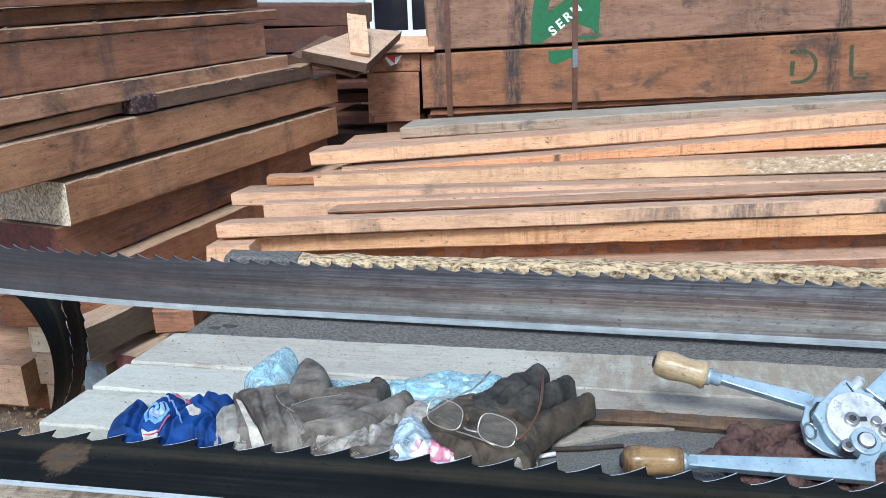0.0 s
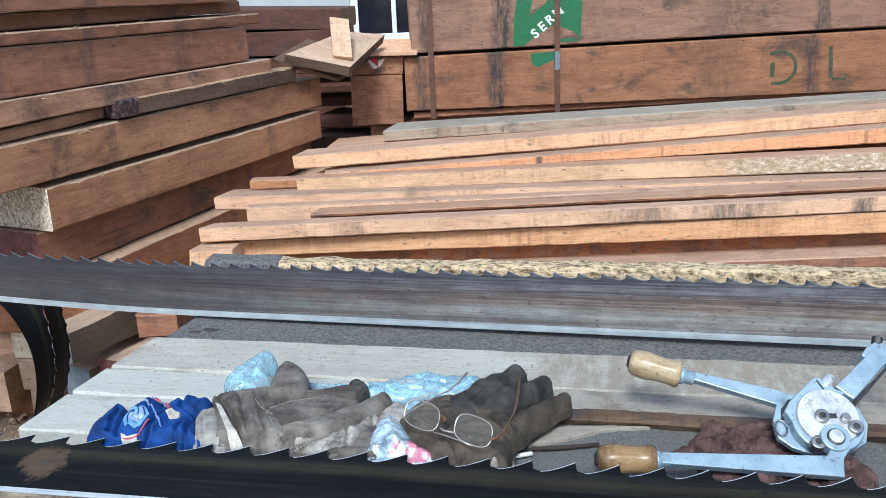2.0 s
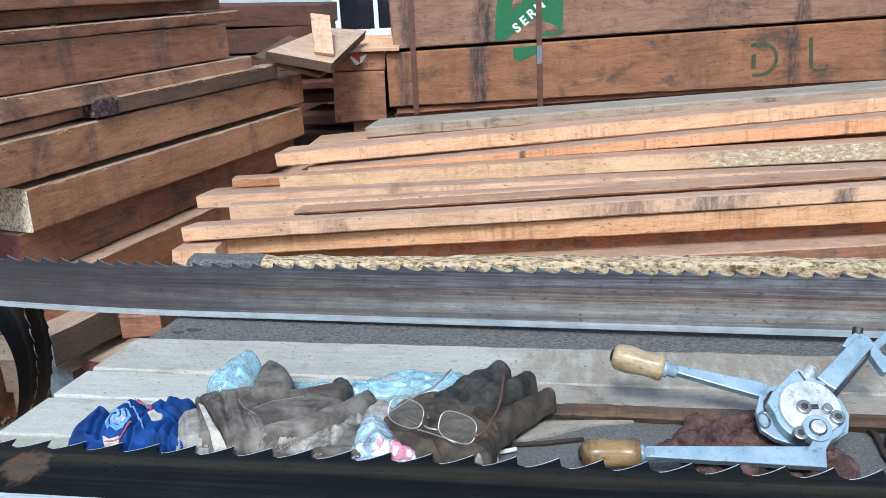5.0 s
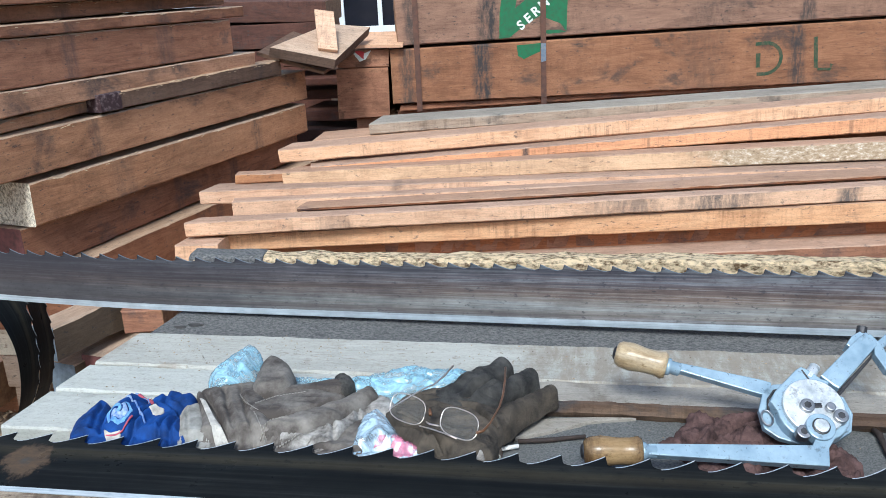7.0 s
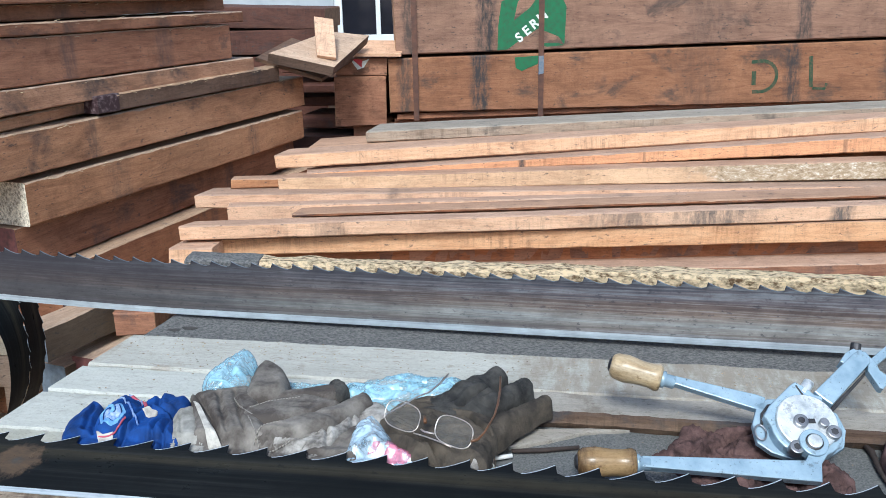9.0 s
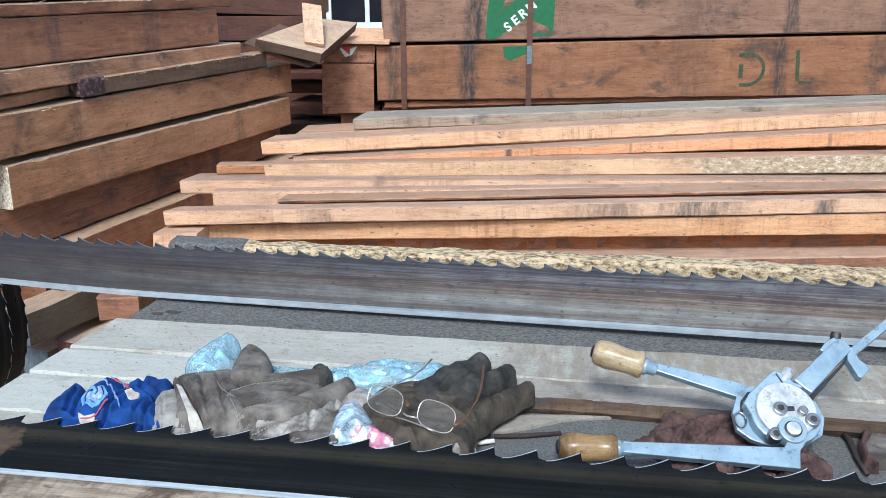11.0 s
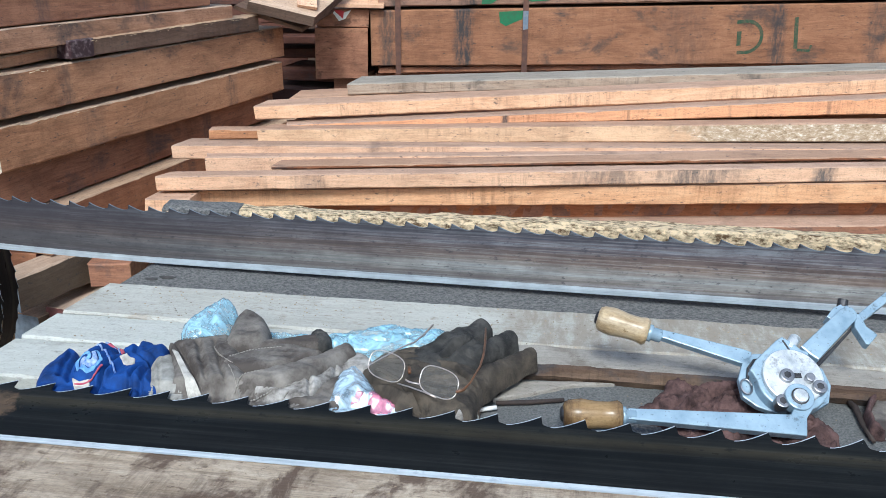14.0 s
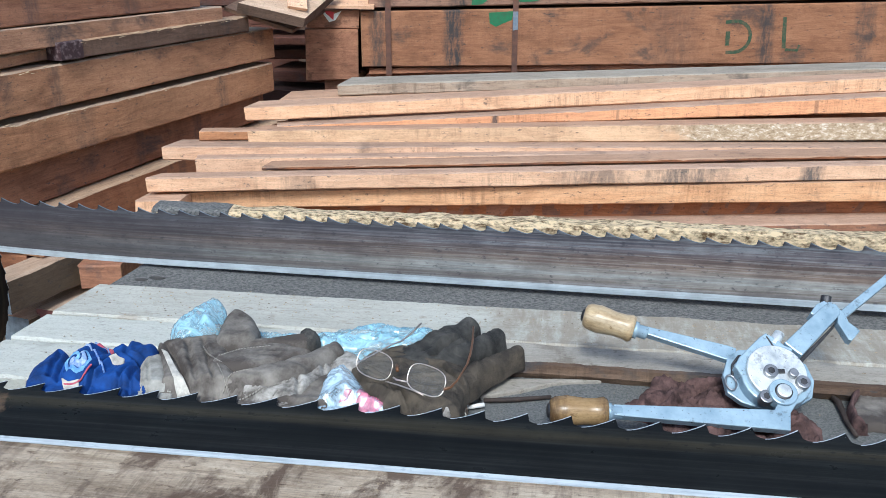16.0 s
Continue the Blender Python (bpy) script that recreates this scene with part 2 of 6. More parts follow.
STRAP_MAT = plain("rusty steel strap", (0.17, 0.085, 0.06), (0.1, 0.06, 0.05), 30, 0.65, 0.5)
GREEN = plain("green spray paint", (0.012, 0.15, 0.06), (0.03, 0.085, 0.042), 40, 0.7, lo=0.4, hi=0.75)
GREEN_FADED = plain("faded green stencil paint", (0.022, 0.06, 0.03), (0.13, 0.085, 0.05), 70, 0.75, lo=0.45, hi=0.72)
WHITE_PAINT = plain("white stencil paint", (0.75, 0.78, 0.76), (0.6, 0.66, 0.62), 40, 0.7)
RED_PAINT = plain("red paint", (0.55, 0.05, 0.06), (0.4, 0.04, 0.05), 30, 0.7)
DUST = plain("grey sawdust", (0.21, 0.215, 0.21), (0.085, 0.09, 0.09), 300, 0.95, relief=0.8, dist=0.003, lo=0.35, hi=0.65)


# ---- mesh helpers ----
def mesh_ob(name, verts, faces, mats, parent=None, label="", smooth=False, face_mats=None):
    me = bpy.data.meshes.new(name)
    me.from_pydata([tuple(v) for v in verts], [], faces)
    for m in mats if isinstance(mats, (list, tuple)) else [mats]:
        me.materials.append(m)
    if face_mats:
        me.polygons.foreach_set("material_index", face_mats)
    me.polygons.foreach_set("use_smooth", [smooth] * len(me.polygons))
    me.update()
    ob = new(name, me)
    if parent:
        ob.parent = parent
    if label:
        ob["label"] = label
    return ob


def part(name, bm, material, parent, label="", smooth=False):
    me = bpy.data.meshes.new(name)
    bm.normal_update()
    bm.to_mesh(me)
    bm.free()
    for m in material if isinstance(material, (list, tuple)) else [material]:
        me.materials.append(m)
    me.polygons.foreach_set("use_smooth", [smooth] * len(me.polygons))
    ob = new(name, me)
    ob.parent = parent
    if label:
        ob["label"] = label
    return ob


def thing(name, label, category, m=None, group="", kind=""):
    ob = new(name)
    ob.empty_display_size = 0.05
    if m:
        ob.matrix_basis = m
    return tagged(ob, label, category, group, kind)


def timber(name, label, p, yaw, tilt, length, h0, h1, depth, mat, end_mat=None, edge=0.004, rough=0.0011, bow=0.0, seed=0, parent=None, category="timber", group="", near_end=None, taper=0.0, top_mat=None, skew=0.0):
    """A sawn timber. p is the upper front edge at its first end; it runs along yaw, is h0 to h1 high and goes depth back."""
    rnd = random.Random(seed or name + str(p))
    n = max(6, min(150, int(length / 0.022)))
    verts, faces, fm = [], [], []
    off = [rnd.uniform(0, 90) for _ in range(9)]
    chips = [(rnd.uniform(0, length), rnd.uniform(0.01, 0.04), rnd.uniform(0.001, 0.0045), rnd.choice((0, 0, 4, 1))) for _ in range(int(length * 5))] if rough else []
    for i in range(n + 1):
        s = i / n
        x, h = s * length, h0 + (h1 - h0) * s
        d = depth * (1 - taper * s)
        z0 = bow * math.sin(math.pi * s) + rough * 1.2 * noise.noise(Vector((x * 2.3, off[8], 0)))
        lost = [0.0] * 5
        for c, w, a, k in chips:
            lost[k] += a * max(0.0, 1 - abs(x - c) / w) ** 0.7
        e = [min(edge * (1 + 0.7 * noise.noise(Vector((x * 11, off[k], 3)))) + min(lost[k], 0.3 * h, 0.3 * d), 0.45 * h, 0.45 * d) for k in range(4)] if rough else [edge] * 4
        g = min(lost[4], 0.25 * h)
        ring = [(e[0], 0), (d - e[1], 0), (d, -e[1]), (d, -h + e[2]), (d - e[2], -h), (e[3], -h + g * 0.3), (0, -h + e[3] + g), (0, -e[0])]
        for k, (y, z) in enumerate(ring):
            j = rough if 0 < i < n else rough * 0.4
            wob = j * 1.5 * noise.noise(Vector((x * 17, off[k], 7)))
            verts.append((x + skew * y * max(0.0, 1 - x / 0.3) + (rnd.uniform(-1, 1) * 0.004 if i in (0, n) else 0), y + wob + rnd.uniform(-j, j) * 0.3, z + z0 + wob * 0.6 + rnd.uniform(-j, j) * 0.3))
    for i in range(n):
        for k in range(8):
            a, b = i * 8 + k, i * 8 + (k + 1) % 8
            faces.append((a, a + 8, b + 8, b))
            fm.append(3 if k in (0, 7) else 0)
    faces.append(tuple(range(8)))
    faces.append(tuple(n * 8 + k for k in reversed(range(8))))
    fm += [1, 2]
    ob = mesh_ob(name, verts, faces, [mat, near_end or end_mat or mat, end_mat or mat, top_mat or mat], parent, "", False, fm)
    ob.matrix_basis = pose(*p) @ pose(0, 0, 0, 0, 0, yaw) @ pose(0, 0, 0, 0, -tilt, 0)
    if not parent:
        tagged(ob, label, category, group)
    return ob


def box_bm(bm, x0, x1, y0, y1, z0, z1, bev=0.0):
    r = bmesh.ops.create_cube(bm, size=1.0, matrix=Matrix.Translation(((x0 + x1) / 2, (y0 + y1) / 2, (z0 + z1) / 2)) @ Matrix.Diagonal((x1 - x0, y1 - y0, z1 - z0, 1)))
    if bev:
        edges = list({e for v in r["verts"] for e in v.link_edges})
        bmesh.ops.bevel(bm, geom=edges, offset=bev, segments=2, affect="EDGES", profile=0.5)


def cyl_bm(bm, r, z0, z1, x=0.0, y=0.0, seg=28, bev=0.0):
    q = bmesh.ops.create_cone(bm, cap_ends=True, segments=seg, radius1=r, radius2=r, depth=z1 - z0, matrix=Matrix.Translation((x, y, (z0 + z1) / 2)))
    if bev:
        edges = [e for e in {e for v in q["verts"] for e in v.link_edges} if abs(e.verts[0].co.z - e.verts[1].co.z) < 1e-6]
        bmesh.ops.bevel(bm, geom=edges, offset=bev, segments=2, affect="EDGES", profile=0.5)


def prism_bm(bm, pts, z0, z1, bev=0.0):
    """A flat plate of the outline pts."""
    f = bm.faces.new([bm.verts.new((x, y, z0)) for x, y in pts])
    bm.normal_update()
    if f.normal.z > 0:
        f.normal_flip()
    r = bmesh.ops.extrude_face_region(bm, geom=[f])
    top = [v for v in r["geom"] if isinstance(v, bmesh.types.BMVert)]
    bmesh.ops.translate(bm, verts=top, vec=(0, 0, z1 - z0))
    if bev:
        edges = [e for e in bm.edges if e.verts[0] in top and e.verts[1] in top]
        bmesh.ops.bevel(bm, geom=edges, offset=bev, segments=2, affect="EDGES", profile=0.5)


def lathe(profile, seg=24):
    """Turned round the x axis: profile of (x, r)."""
    verts, faces = [], []
    for x, r in profile:
        for k in range(seg):
            a = 2 * math.pi * k / seg
            verts.append((x, r * math.cos(a), r * math.sin(a)))
    for i in range(len(profile) - 1):
        for k in range(seg):
            a, b = i * seg + k, i * seg + (k + 1) % seg
            faces.append((a, b, b + seg, a + seg))
    faces.append(tuple(reversed(range(seg))))
    faces.append(tuple((len(profile) - 1) * seg + k for k in range(seg)))
    return verts, faces


def tube(name, pts, r, mat, parent=None, label="", seg=8, smooth=True):
    pts = [Vector(p) for p in pts]
    verts, faces = [], []
    for i, p in enumerate(pts):
        d = (pts[min(i + 1, len(pts) - 1)] - pts[max(i - 1, 0)]).normalized()
        u = d.cross(Vector((0.13, 0.2, 0.97))).normalized()
        w = d.cross(u)
        rr = r[i] if isinstance(r, (list, tuple)) else r
        for k in range(seg):
            a = 2 * math.pi * k / seg
            verts.append(p + (u * math.cos(a) + w * math.sin(a)) * rr)
    for i in range(len(pts) - 1):
        for k in range(seg):
            a, b = i * seg + k, i * seg + (k + 1) % seg
            faces.append((a, b, b + seg, a + seg))
    faces.append(tuple(reversed(range(seg))))
    faces.append(tuple((len(pts) - 1) * seg + k for k in range(seg)))
    return mesh_ob(name, verts, faces, mat, parent, label, smooth)


def round_outline(pts, k=5):
    """A closed smooth curve through pts."""
    out, n = [], len(pts)
    for i in range(n):
        p0, p1, p2, p3 = pts[i - 1], pts[i], pts[(i + 1) % n], pts[(i + 2) % n]
        for j in range(k):
            t = j / k
            out.append(tuple(0.5 * (2 * p1[c] + (p2[c] - p0[c]) * t + (2 * p0[c] - 5 * p1[c] + 4 * p2[c] - p3[c]) * t * t + (3 * p1[c] - p0[c] - 3 * p2[c] + p3[c]) * t ** 3) for c in (0, 1)))
    return out


def relief(name, blobs, base, mat, parent=None, label="", step=0.0028, wrinkle=0.004, wscale=40.0, seed=0.0, sharp=0.006, drop=0.0, fold=(1, 1), grooves=(), fine=0.0, pieces=(), ripple=0.006):
    """A soft thing lying on a surface: rounded limbs (x0, y0, r0, h0, x1, y1, r1, h1) run together, with folds."""
    bl = np.array(blobs, float).reshape(-1, 8)
    rims = [(np.array(round_outline(o), float), h, e) for o, h, e in pieces]
    ends = [r.min(0) - 0.004 for r, _, _ in rims] + [r.max(0) + 0.004 for r, _, _ in rims]
    lo = np.minimum(bl[:, 0] - bl[:, 2], bl[:, 4] - bl[:, 6]), np.minimum(bl[:, 1] - bl[:, 2], bl[:, 5] - bl[:, 6])
    hi = np.maximum(bl[:, 0] + bl[:, 2], bl[:, 4] + bl[:, 6]), np.maximum(bl[:, 1] + bl[:, 2], bl[:, 5] + bl[:, 6])
    lo = [min(list(v) + [p[k] for p in ends]) for k, v in enumerate(lo)]
    hi = [max(list(v) + [p[k] for p in ends]) for k, v in enumerate(hi)]
    nx, ny = int((hi[0] - lo[0]) / step) + 3, int((hi[1] - lo[1]) / step) + 3
    X, Y = np.meshgrid(lo[0] - step + step * np.arange(nx), lo[1] - step + step * np.arange(ny), indexing="ij")
    NX = np.array([[noise.noise(Vector((x * 30 + seed, y * 30, 3.1))) for y in Y[0]] for x in X[:, 0]])
    NY = np.array([[noise.noise(Vector((x * 30 + seed, y * 30, 9.7))) for y in Y[0]] for x in X[:, 0]])
    XX, YY = X + NX * ripple, Y + NY * ripple
    total = np.zeros_like(X)
    best = np.zeros_like(X)
    for x0, y0, r0, h0, x1, y1, r1, h1 in bl:
        dx, dy = x1 - x0, y1 - y0
        s = np.clip(((XX - x0) * dx + (YY - y0) * dy) / max(dx * dx + dy * dy, 1e-9), 0, 1)
        d = np.hypot(XX - x0 - s * dx, YY - y0 - s * dy)
        r, h = r0 + (r1 - r0) * s, h0 + (h1 - h0) * s
        q = np.clip(1 - (d / r) ** 2, 0, 1)
        z = h * q ** 0.45
        total += np.where(q > 0, np.expm1(np.clip(z / sharp, 0, 30)), 0)
        best = np.maximum(best, z)
    H = np.log1p(total) * sharp
    for rim, h, e in rims:
        d = np.full(X.shape, 9.0)
        odd = np.zeros(X.shape, bool)
        for (x0, y0), (x1, y1) in zip(rim, np.roll(rim, -1, 0)):
            dx, dy = x1 - x0, y1 - y0
            s = np.clip(((XX - x0) * dx + (YY - y0) * dy) / max(dx * dx + dy * dy, 1e-12), 0, 1)
            d = np.minimum(d, np.hypot(XX - x0 - s * dx, YY - y0 - s * dy))
            if dy:
                odd ^= ((y0 > YY) != (y1 > YY)) & (XX < x0 + (YY - y0) * dx / dy)
        f = np.where(odd, np.clip(d / e, 0, 1), 0)
        H = np.maximum(H, h * np.sqrt(1 - (1 - f) ** 2) * np.where(odd, 1, 0))
    fx, fy = fold
    F = np.array([[noise.fractal(Vector((x * wscale * fx + seed, y * wscale * fy, seed)), 1.0, 2.0, 4) for y in Y[0]] for x in X[:, 0]])
    ridge = 1 - 2 * np.abs(F)
    # tucked under the saw band along the front of the bench
    under = 0.8655 + 0.17 * np.minimum(Y - 1.066, 0) + 1.3 * np.maximum(Y - 1.074, 0) - base
    H = np.where(Y > 1.012, np.minimum(H, np.maximum(under, 0)), 0)
    inside = H > 0.0015
    H = np.where(inside, np.maximum(H + wrinkle * (ridge - 0.3) * np.clip(H / 0.012, 0, 1) * np.clip((Y - 1.06) / 0.03, 0, 1), 0.001), 0)
    for depth, width, line in grooves:
        d = np.full(X.shape, 9.0)
        for (x0, y0), (x1, y1) in zip(line[:-1], line[1:]):
            dx, dy = x1 - x0, y1 - y0
            s = np.clip(((XX - x0) * dx + (YY - y0) * dy) / (dx * dx + dy * dy), 0, 1)
            d = np.minimum(d, np.hypot(XX - x0 - s * dx, YY - y0 - s * dy))
        carve = depth * (np.exp(-(d / width) ** 2) - 0.35 * np.exp(-((d - 2.2 * width) / (1.2 * width)) ** 2))
        H = np.where(inside, np.maximum(H - carve * np.clip(H / 0.02, 0, 1), 0.001), 0)
    if fine:
        G = np.array([[noise.fractal(Vector((x * 75 + seed, y * 75, 1.7)), 1.0, 2.0, 3) for y in Y[0]] for x in X[:, 0]])
        H = np.where(inside, np.maximum(H - fine * np.clip(1 - 5 * np.abs(G), 0, 1), 0.001), 0)
    index = -np.ones(X.shape, int)
    verts, faces = [], []
    cell = inside[:-1, :-1] & inside[1:, :-1] & inside[1:, 1:] & inside[:-1, 1:]
    need = np.zeros(X.shape, bool)
    need[:-1, :-1] |= cell
    need[1:, :-1] |= cell
    need[1:, 1:] |= cell
    need[:-1, 1:] |= cell
    for i, j in zip(*np.nonzero(need)):
        index[i, j] = len(verts)
        full = 0 < i < nx - 1 and 0 < j < ny - 1 and cell[i - 1, j - 1] and cell[i, j - 1] and cell[i - 1, j] and cell[i, j]
        verts.append((X[i, j], Y[i, j], base + (H[i, j] if full else drop)))
    for i, j in zip(*np.nonzero(cell)):
        faces.append((index[i, j], index[i + 1, j], index[i + 1, j + 1], index[i, j + 1]))
    # even out the stepped rim
    rim_edges = collections.Counter(tuple(sorted((int(f[k]), int(f[(k + 1) % 4])))) for f in faces for k in range(4))
    beside = collections.defaultdict(list)
    for (a, b), c in rim_edges.items():
        if c == 1:
            beside[a].append(b)
            beside[b].append(a)
    for _ in range(4):
        moved = {a: [sum(verts[k][c] for k in near) / len(near) for c in (0, 1)] for a, near in beside.items()}
        for a, (x, y) in moved.items():
            verts[a] = ((verts[a][0] + x) / 2, (verts[a][1] + y) / 2, verts[a][2])
    ob = mesh_ob(name, verts, [tuple(int(k) for k in f) for f in faces], mat, parent, label, True)

    def height(x, y):
        fi = min(max((x - X[0, 0]) / step, 0), nx - 1.001)
        fj = min(max((y - Y[0, 0]) / step, 0), ny - 1.001)
        i, j = int(fi), int(fj)
        a, b = fi - i, fj - j
        return base + (H[i, j] * (1 - a) + H[i + 1, j] * a) * (1 - b) + (H[i, j + 1] * (1 - a) + H[i + 1, j + 1] * a) * b
    return ob, height


def over(heights, x, y, r=0.004):
    return max(h(x + dx, y + dy) for h in heights for dx in (-r, 0, r) for dy in (-r, 0, r))


def sewn_line(name, pts, width, heights, mat, parent, lift=0.0012, dashes=0, label=""):
    """A line of thread or piping that follows the surface of a soft thing."""
    dense = []
    for i in range(len(pts) - 1):
        p0, p1, p2, p3 = pts[max(i - 1, 0)], pts[i], pts[i + 1], pts[min(i + 2, len(pts) - 1)]
        for k in range(8):
            t = k / 8
            dense.append(tuple(0.5 * (2 * p1[j] + (p2[j] - p0[j]) * t + (2 * p0[j] - 5 * p1[j] + 4 * p2[j] - p3[j]) * t * t + (3 * p1[j] - p0[j] - 3 * p2[j] + p3[j]) * t ** 3) for j in (0, 1)))
    dense.append(pts[-1])
    even, rest = [dense[0]], 0.0
    for a, b in zip(dense[:-1], dense[1:]):
        gap = math.hypot(b[0] - a[0], b[1] - a[1])
        while rest + 0.0016 <= gap:
            rest += 0.0016
            even.append((a[0] + (b[0] - a[0]) * rest / gap, a[1] + (b[1] - a[1]) * rest / gap))
        rest -= gap
    dense = even
    verts, faces = [], []
    for i, (x, y) in enumerate(dense):
        a, b = dense[max(i - 1, 0)], dense[min(i + 1, len(dense) - 1)]
        d = Vector((b[0] - a[0], b[1] - a[1])).normalized()
        z = over(heights, x, y, 0.002) + lift
        for s in (-1, 1):
            verts.append((x - d.y * s * width / 2, y + d.x * s * width / 2, z))
        for s in (1, -1):
            verts.append((x - d.y * s * width / 2, y + d.x * s * width / 2, z - 0.003))
    for i in range(len(dense) - 1):
        if dashes and i % (dashes + 1) == dashes:
            continue
        a = i * 4
        for k in range(4):
            faces.append((a + k, a + (k + 1) % 4, a + 4 + (k + 1) % 4, a + 4 + k))
    ob = mesh_ob(name, verts, faces, mat, parent, label, True)
    if dashes:
        tagged(ob, label or "fine pale stitches", kind="stuff")
    return ob


def patch(name, outline, heights, mat, parent, lift=0.001, label="", hole=0.0):
    """A sewn-on patch that follows the surface of a soft thing."""
    cx, cy = sum(p[0] for p in outline) / len(outline), sum(p[1] for p in outline) / len(outline)
    ring = []
    for i in range(len(outline)):
        a, b = outline[i], outline[(i + 1) % len(outline)]
        ring += [(a[0] + (b[0] - a[0]) * k / 4, a[1] + (b[1] - a[1]) * k / 4) for k in range(4)]
    n, m = len(ring), 10
    verts, faces = [], []
    for j in range(m + 1):
        f = hole + (1 - hole) * j / m
        for x, y in ring:
            px, py = cx + (x - cx) * f, cy + (y - cy) * f
            verts.append((px, py, over(heights, px, py, 0.0015) + lift - (0.002 if j == m else 0)))
    for j in range(m):
        for i in range(n):
            faces.append((j * n + i, j * n + (i + 1) % n, (j + 1) * n + (i + 1) % n, (j + 1) * n + i))
    return mesh_ob(name, verts, faces, mat, parent, label, True)


# ---- ground, yard wall and window ----
DIRT = plain("trodden dirt", (0.34, 0.265, 0.195), (0.19, 0.14, 0.105), 9, 0.95, relief=0.9, dist=0.02)
WALL = plain("blue grey plaster", (0.42, 0.46, 0.5), (0.35, 0.39, 0.43), 6, 0.9, relief=0.3)
FRAME_WHITE = plain("white aluminium", (0.75, 0.78, 0.8), (0.66, 0.7, 0.73), 10, 0.4)
GLASS_DARK = plain("dark window pane", (0.012, 0.014, 0.02), (0.02, 0.02, 0.028), 3, 0.08, relief=0.0)

gv, gf = [], []
gx = [-900, -60, -12] + [-6 + 0.25 * i for i in range(41)] + [10, 60, 900]
gy = [-900, -60, -8] + [-2 + 0.25 * i for i in range(37)] + [12, 60, 900]
for x in gx:
    for y in gy:
        near = abs(x) < 7 and -3 < y < 8
        gv.append((x, y, noise.noise(Vector((x * 1.7, y * 1.7, 0))) * 0.012 if near else 0))
for i in range(len(gx) - 1):
    for j in range(len(gy) - 1):
        a = i * len(gy) + j
        gf.append((a, a + len(gy), a + len(gy) + 1, a + 1))
tagged(mesh_ob("ground", gv, gf, DIRT, smooth=True), "trodden dirt yard scattered with wood chips", "ground", kind="structure")

# yard wall behind the stacks, with a window opening
wall = thing("wall_north", "blue grey plastered wall behind the timber stacks", "wall", pose(-2.0, 6.58, 0, 0, 0, 12), kind="structure")
bm = bmesh.new()
box_bm(bm, -4.0, 0.0, 0, 0.2, 0, 3.0)
box_bm(bm, 1.5, 7.0, 0, 0.2, 0, 3.0)
box_bm(bm, 0.0, 1.5, 0, 0.2, 0, 1.12)
box_bm(bm, 0.0, 1.5, 0, 0.2, 2.3, 3.0)
part("masonry", bm, WALL, wall)
win = thing("window_1", "white aluminium sliding window with dark panes", "window", pose(-2.0, 6.58, 0, 0, 0, 12), kind="structure")
for x0, x1, z0, z1 in ((0, 0.06, 1.12, 2.3), (1.44, 1.5, 1.12, 2.3), (0.06, 1.44, 1.12, 1.17), (0.06, 1.44, 2.24, 2.3), (0.315, 0.35, 1.17, 2.24)):
    bm = bmesh.new()
    box_bm(bm, x0, x1, 0.02, 0.09, z0, z1, 0.004)
    part("window_frame", bm, FRAME_WHITE, win)
bm = bmesh.new()
box_bm(bm, 0.06, 0.315, 0.05, 0.056, 1.17, 2.24)
part("pane", bm, GLASS_DARK, win)
bm = bmesh.new()
box_bm(bm, 0.35, 1.44, 0.05, 0.056, 1.17, 2.24)
part("pane", bm, GLASS_DARK, win)

# ---- stack of beams, running away along the side of the yard ----
LEFT = 76.0
U = Vector((math.cos(radians(LEFT)), math.sin(radians(LEFT)), 0))
GL = "stacked hardwood beams"


def left_beam(label, p, tilt, length, h0, h1, depth=0.3, back=0.0, inset=0.0, mat=WOOD_RED, **kw):
    """back: how far it goes on towards the viewer; inset: how far its face stands back."""
    q = Vector(p) - U * back - Vector((0, 0, math.tan(radians(tilt)) * back)) + Vector((-U.y, U.x, 0)) * inset
    g = (h1 - h0) / length
    return timber("timber_beam", label, tuple(q), LEFT, tilt, length + back, h0 - g * back, h1, depth, mat, end_mat=kw.pop("end_mat", WOOD_END), group=GL, top_mat=WOOD_DUSTY, **kw)


BR = "red-brown sawn hardwood beam in a stack"
left_beam(BR, (-1.779, 2.284, 1.60), 0.29, 1.16, 0.10, 0.115, back=0.7)
left_beam("dusty red-brown plank laid on a stack", (-1.779, 2.284, 1.495), -0.1, 1.25, 0.05, 0.045, back=0.7, inset=0.06)
left_beam("red-brown plank with a pale sawn edge", (-1.786, 2.254, 1.442), -0.18, 1.33, 0.038, 0.042, back=0.7)
left_beam("wide red-brown hardwood beam with dark bands", (-1.788, 2.246, 1.401), -0.52, 1.254, 0.150, 0.137, back=0.7, inset=0.012)
left_beam(BR, (-1.796, 2.214, 1.246), 0.05, 1.424, 0.078, 0.058, back=0.7, mat=WOOD_TAN, inset=0.006)
left_beam("tan hardwood plank in a stack", (-1.801, 2.193, 1.150), 0.6, 0.9, 0.035, 0.035, back=0.7, mat=WOOD_TAN, inset=0.13)
left_beam("tan hardwood plank in a stack", (-1.801, 2.193, 1.150), 2.0, 0.52, 0.037, 0.037, depth=0.12, back=0.7, mat=WOOD_TAN, inset=0.045)
batten = left_beam("dark hardwood batten with a waxed end", (-1.671, 2.716, 1.187), 0.49, 1.061, 0.056, 0.066, depth=0.075, back=0.012, mat=WOOD_DARK, near_end=END_DARK, inset=-0.014)
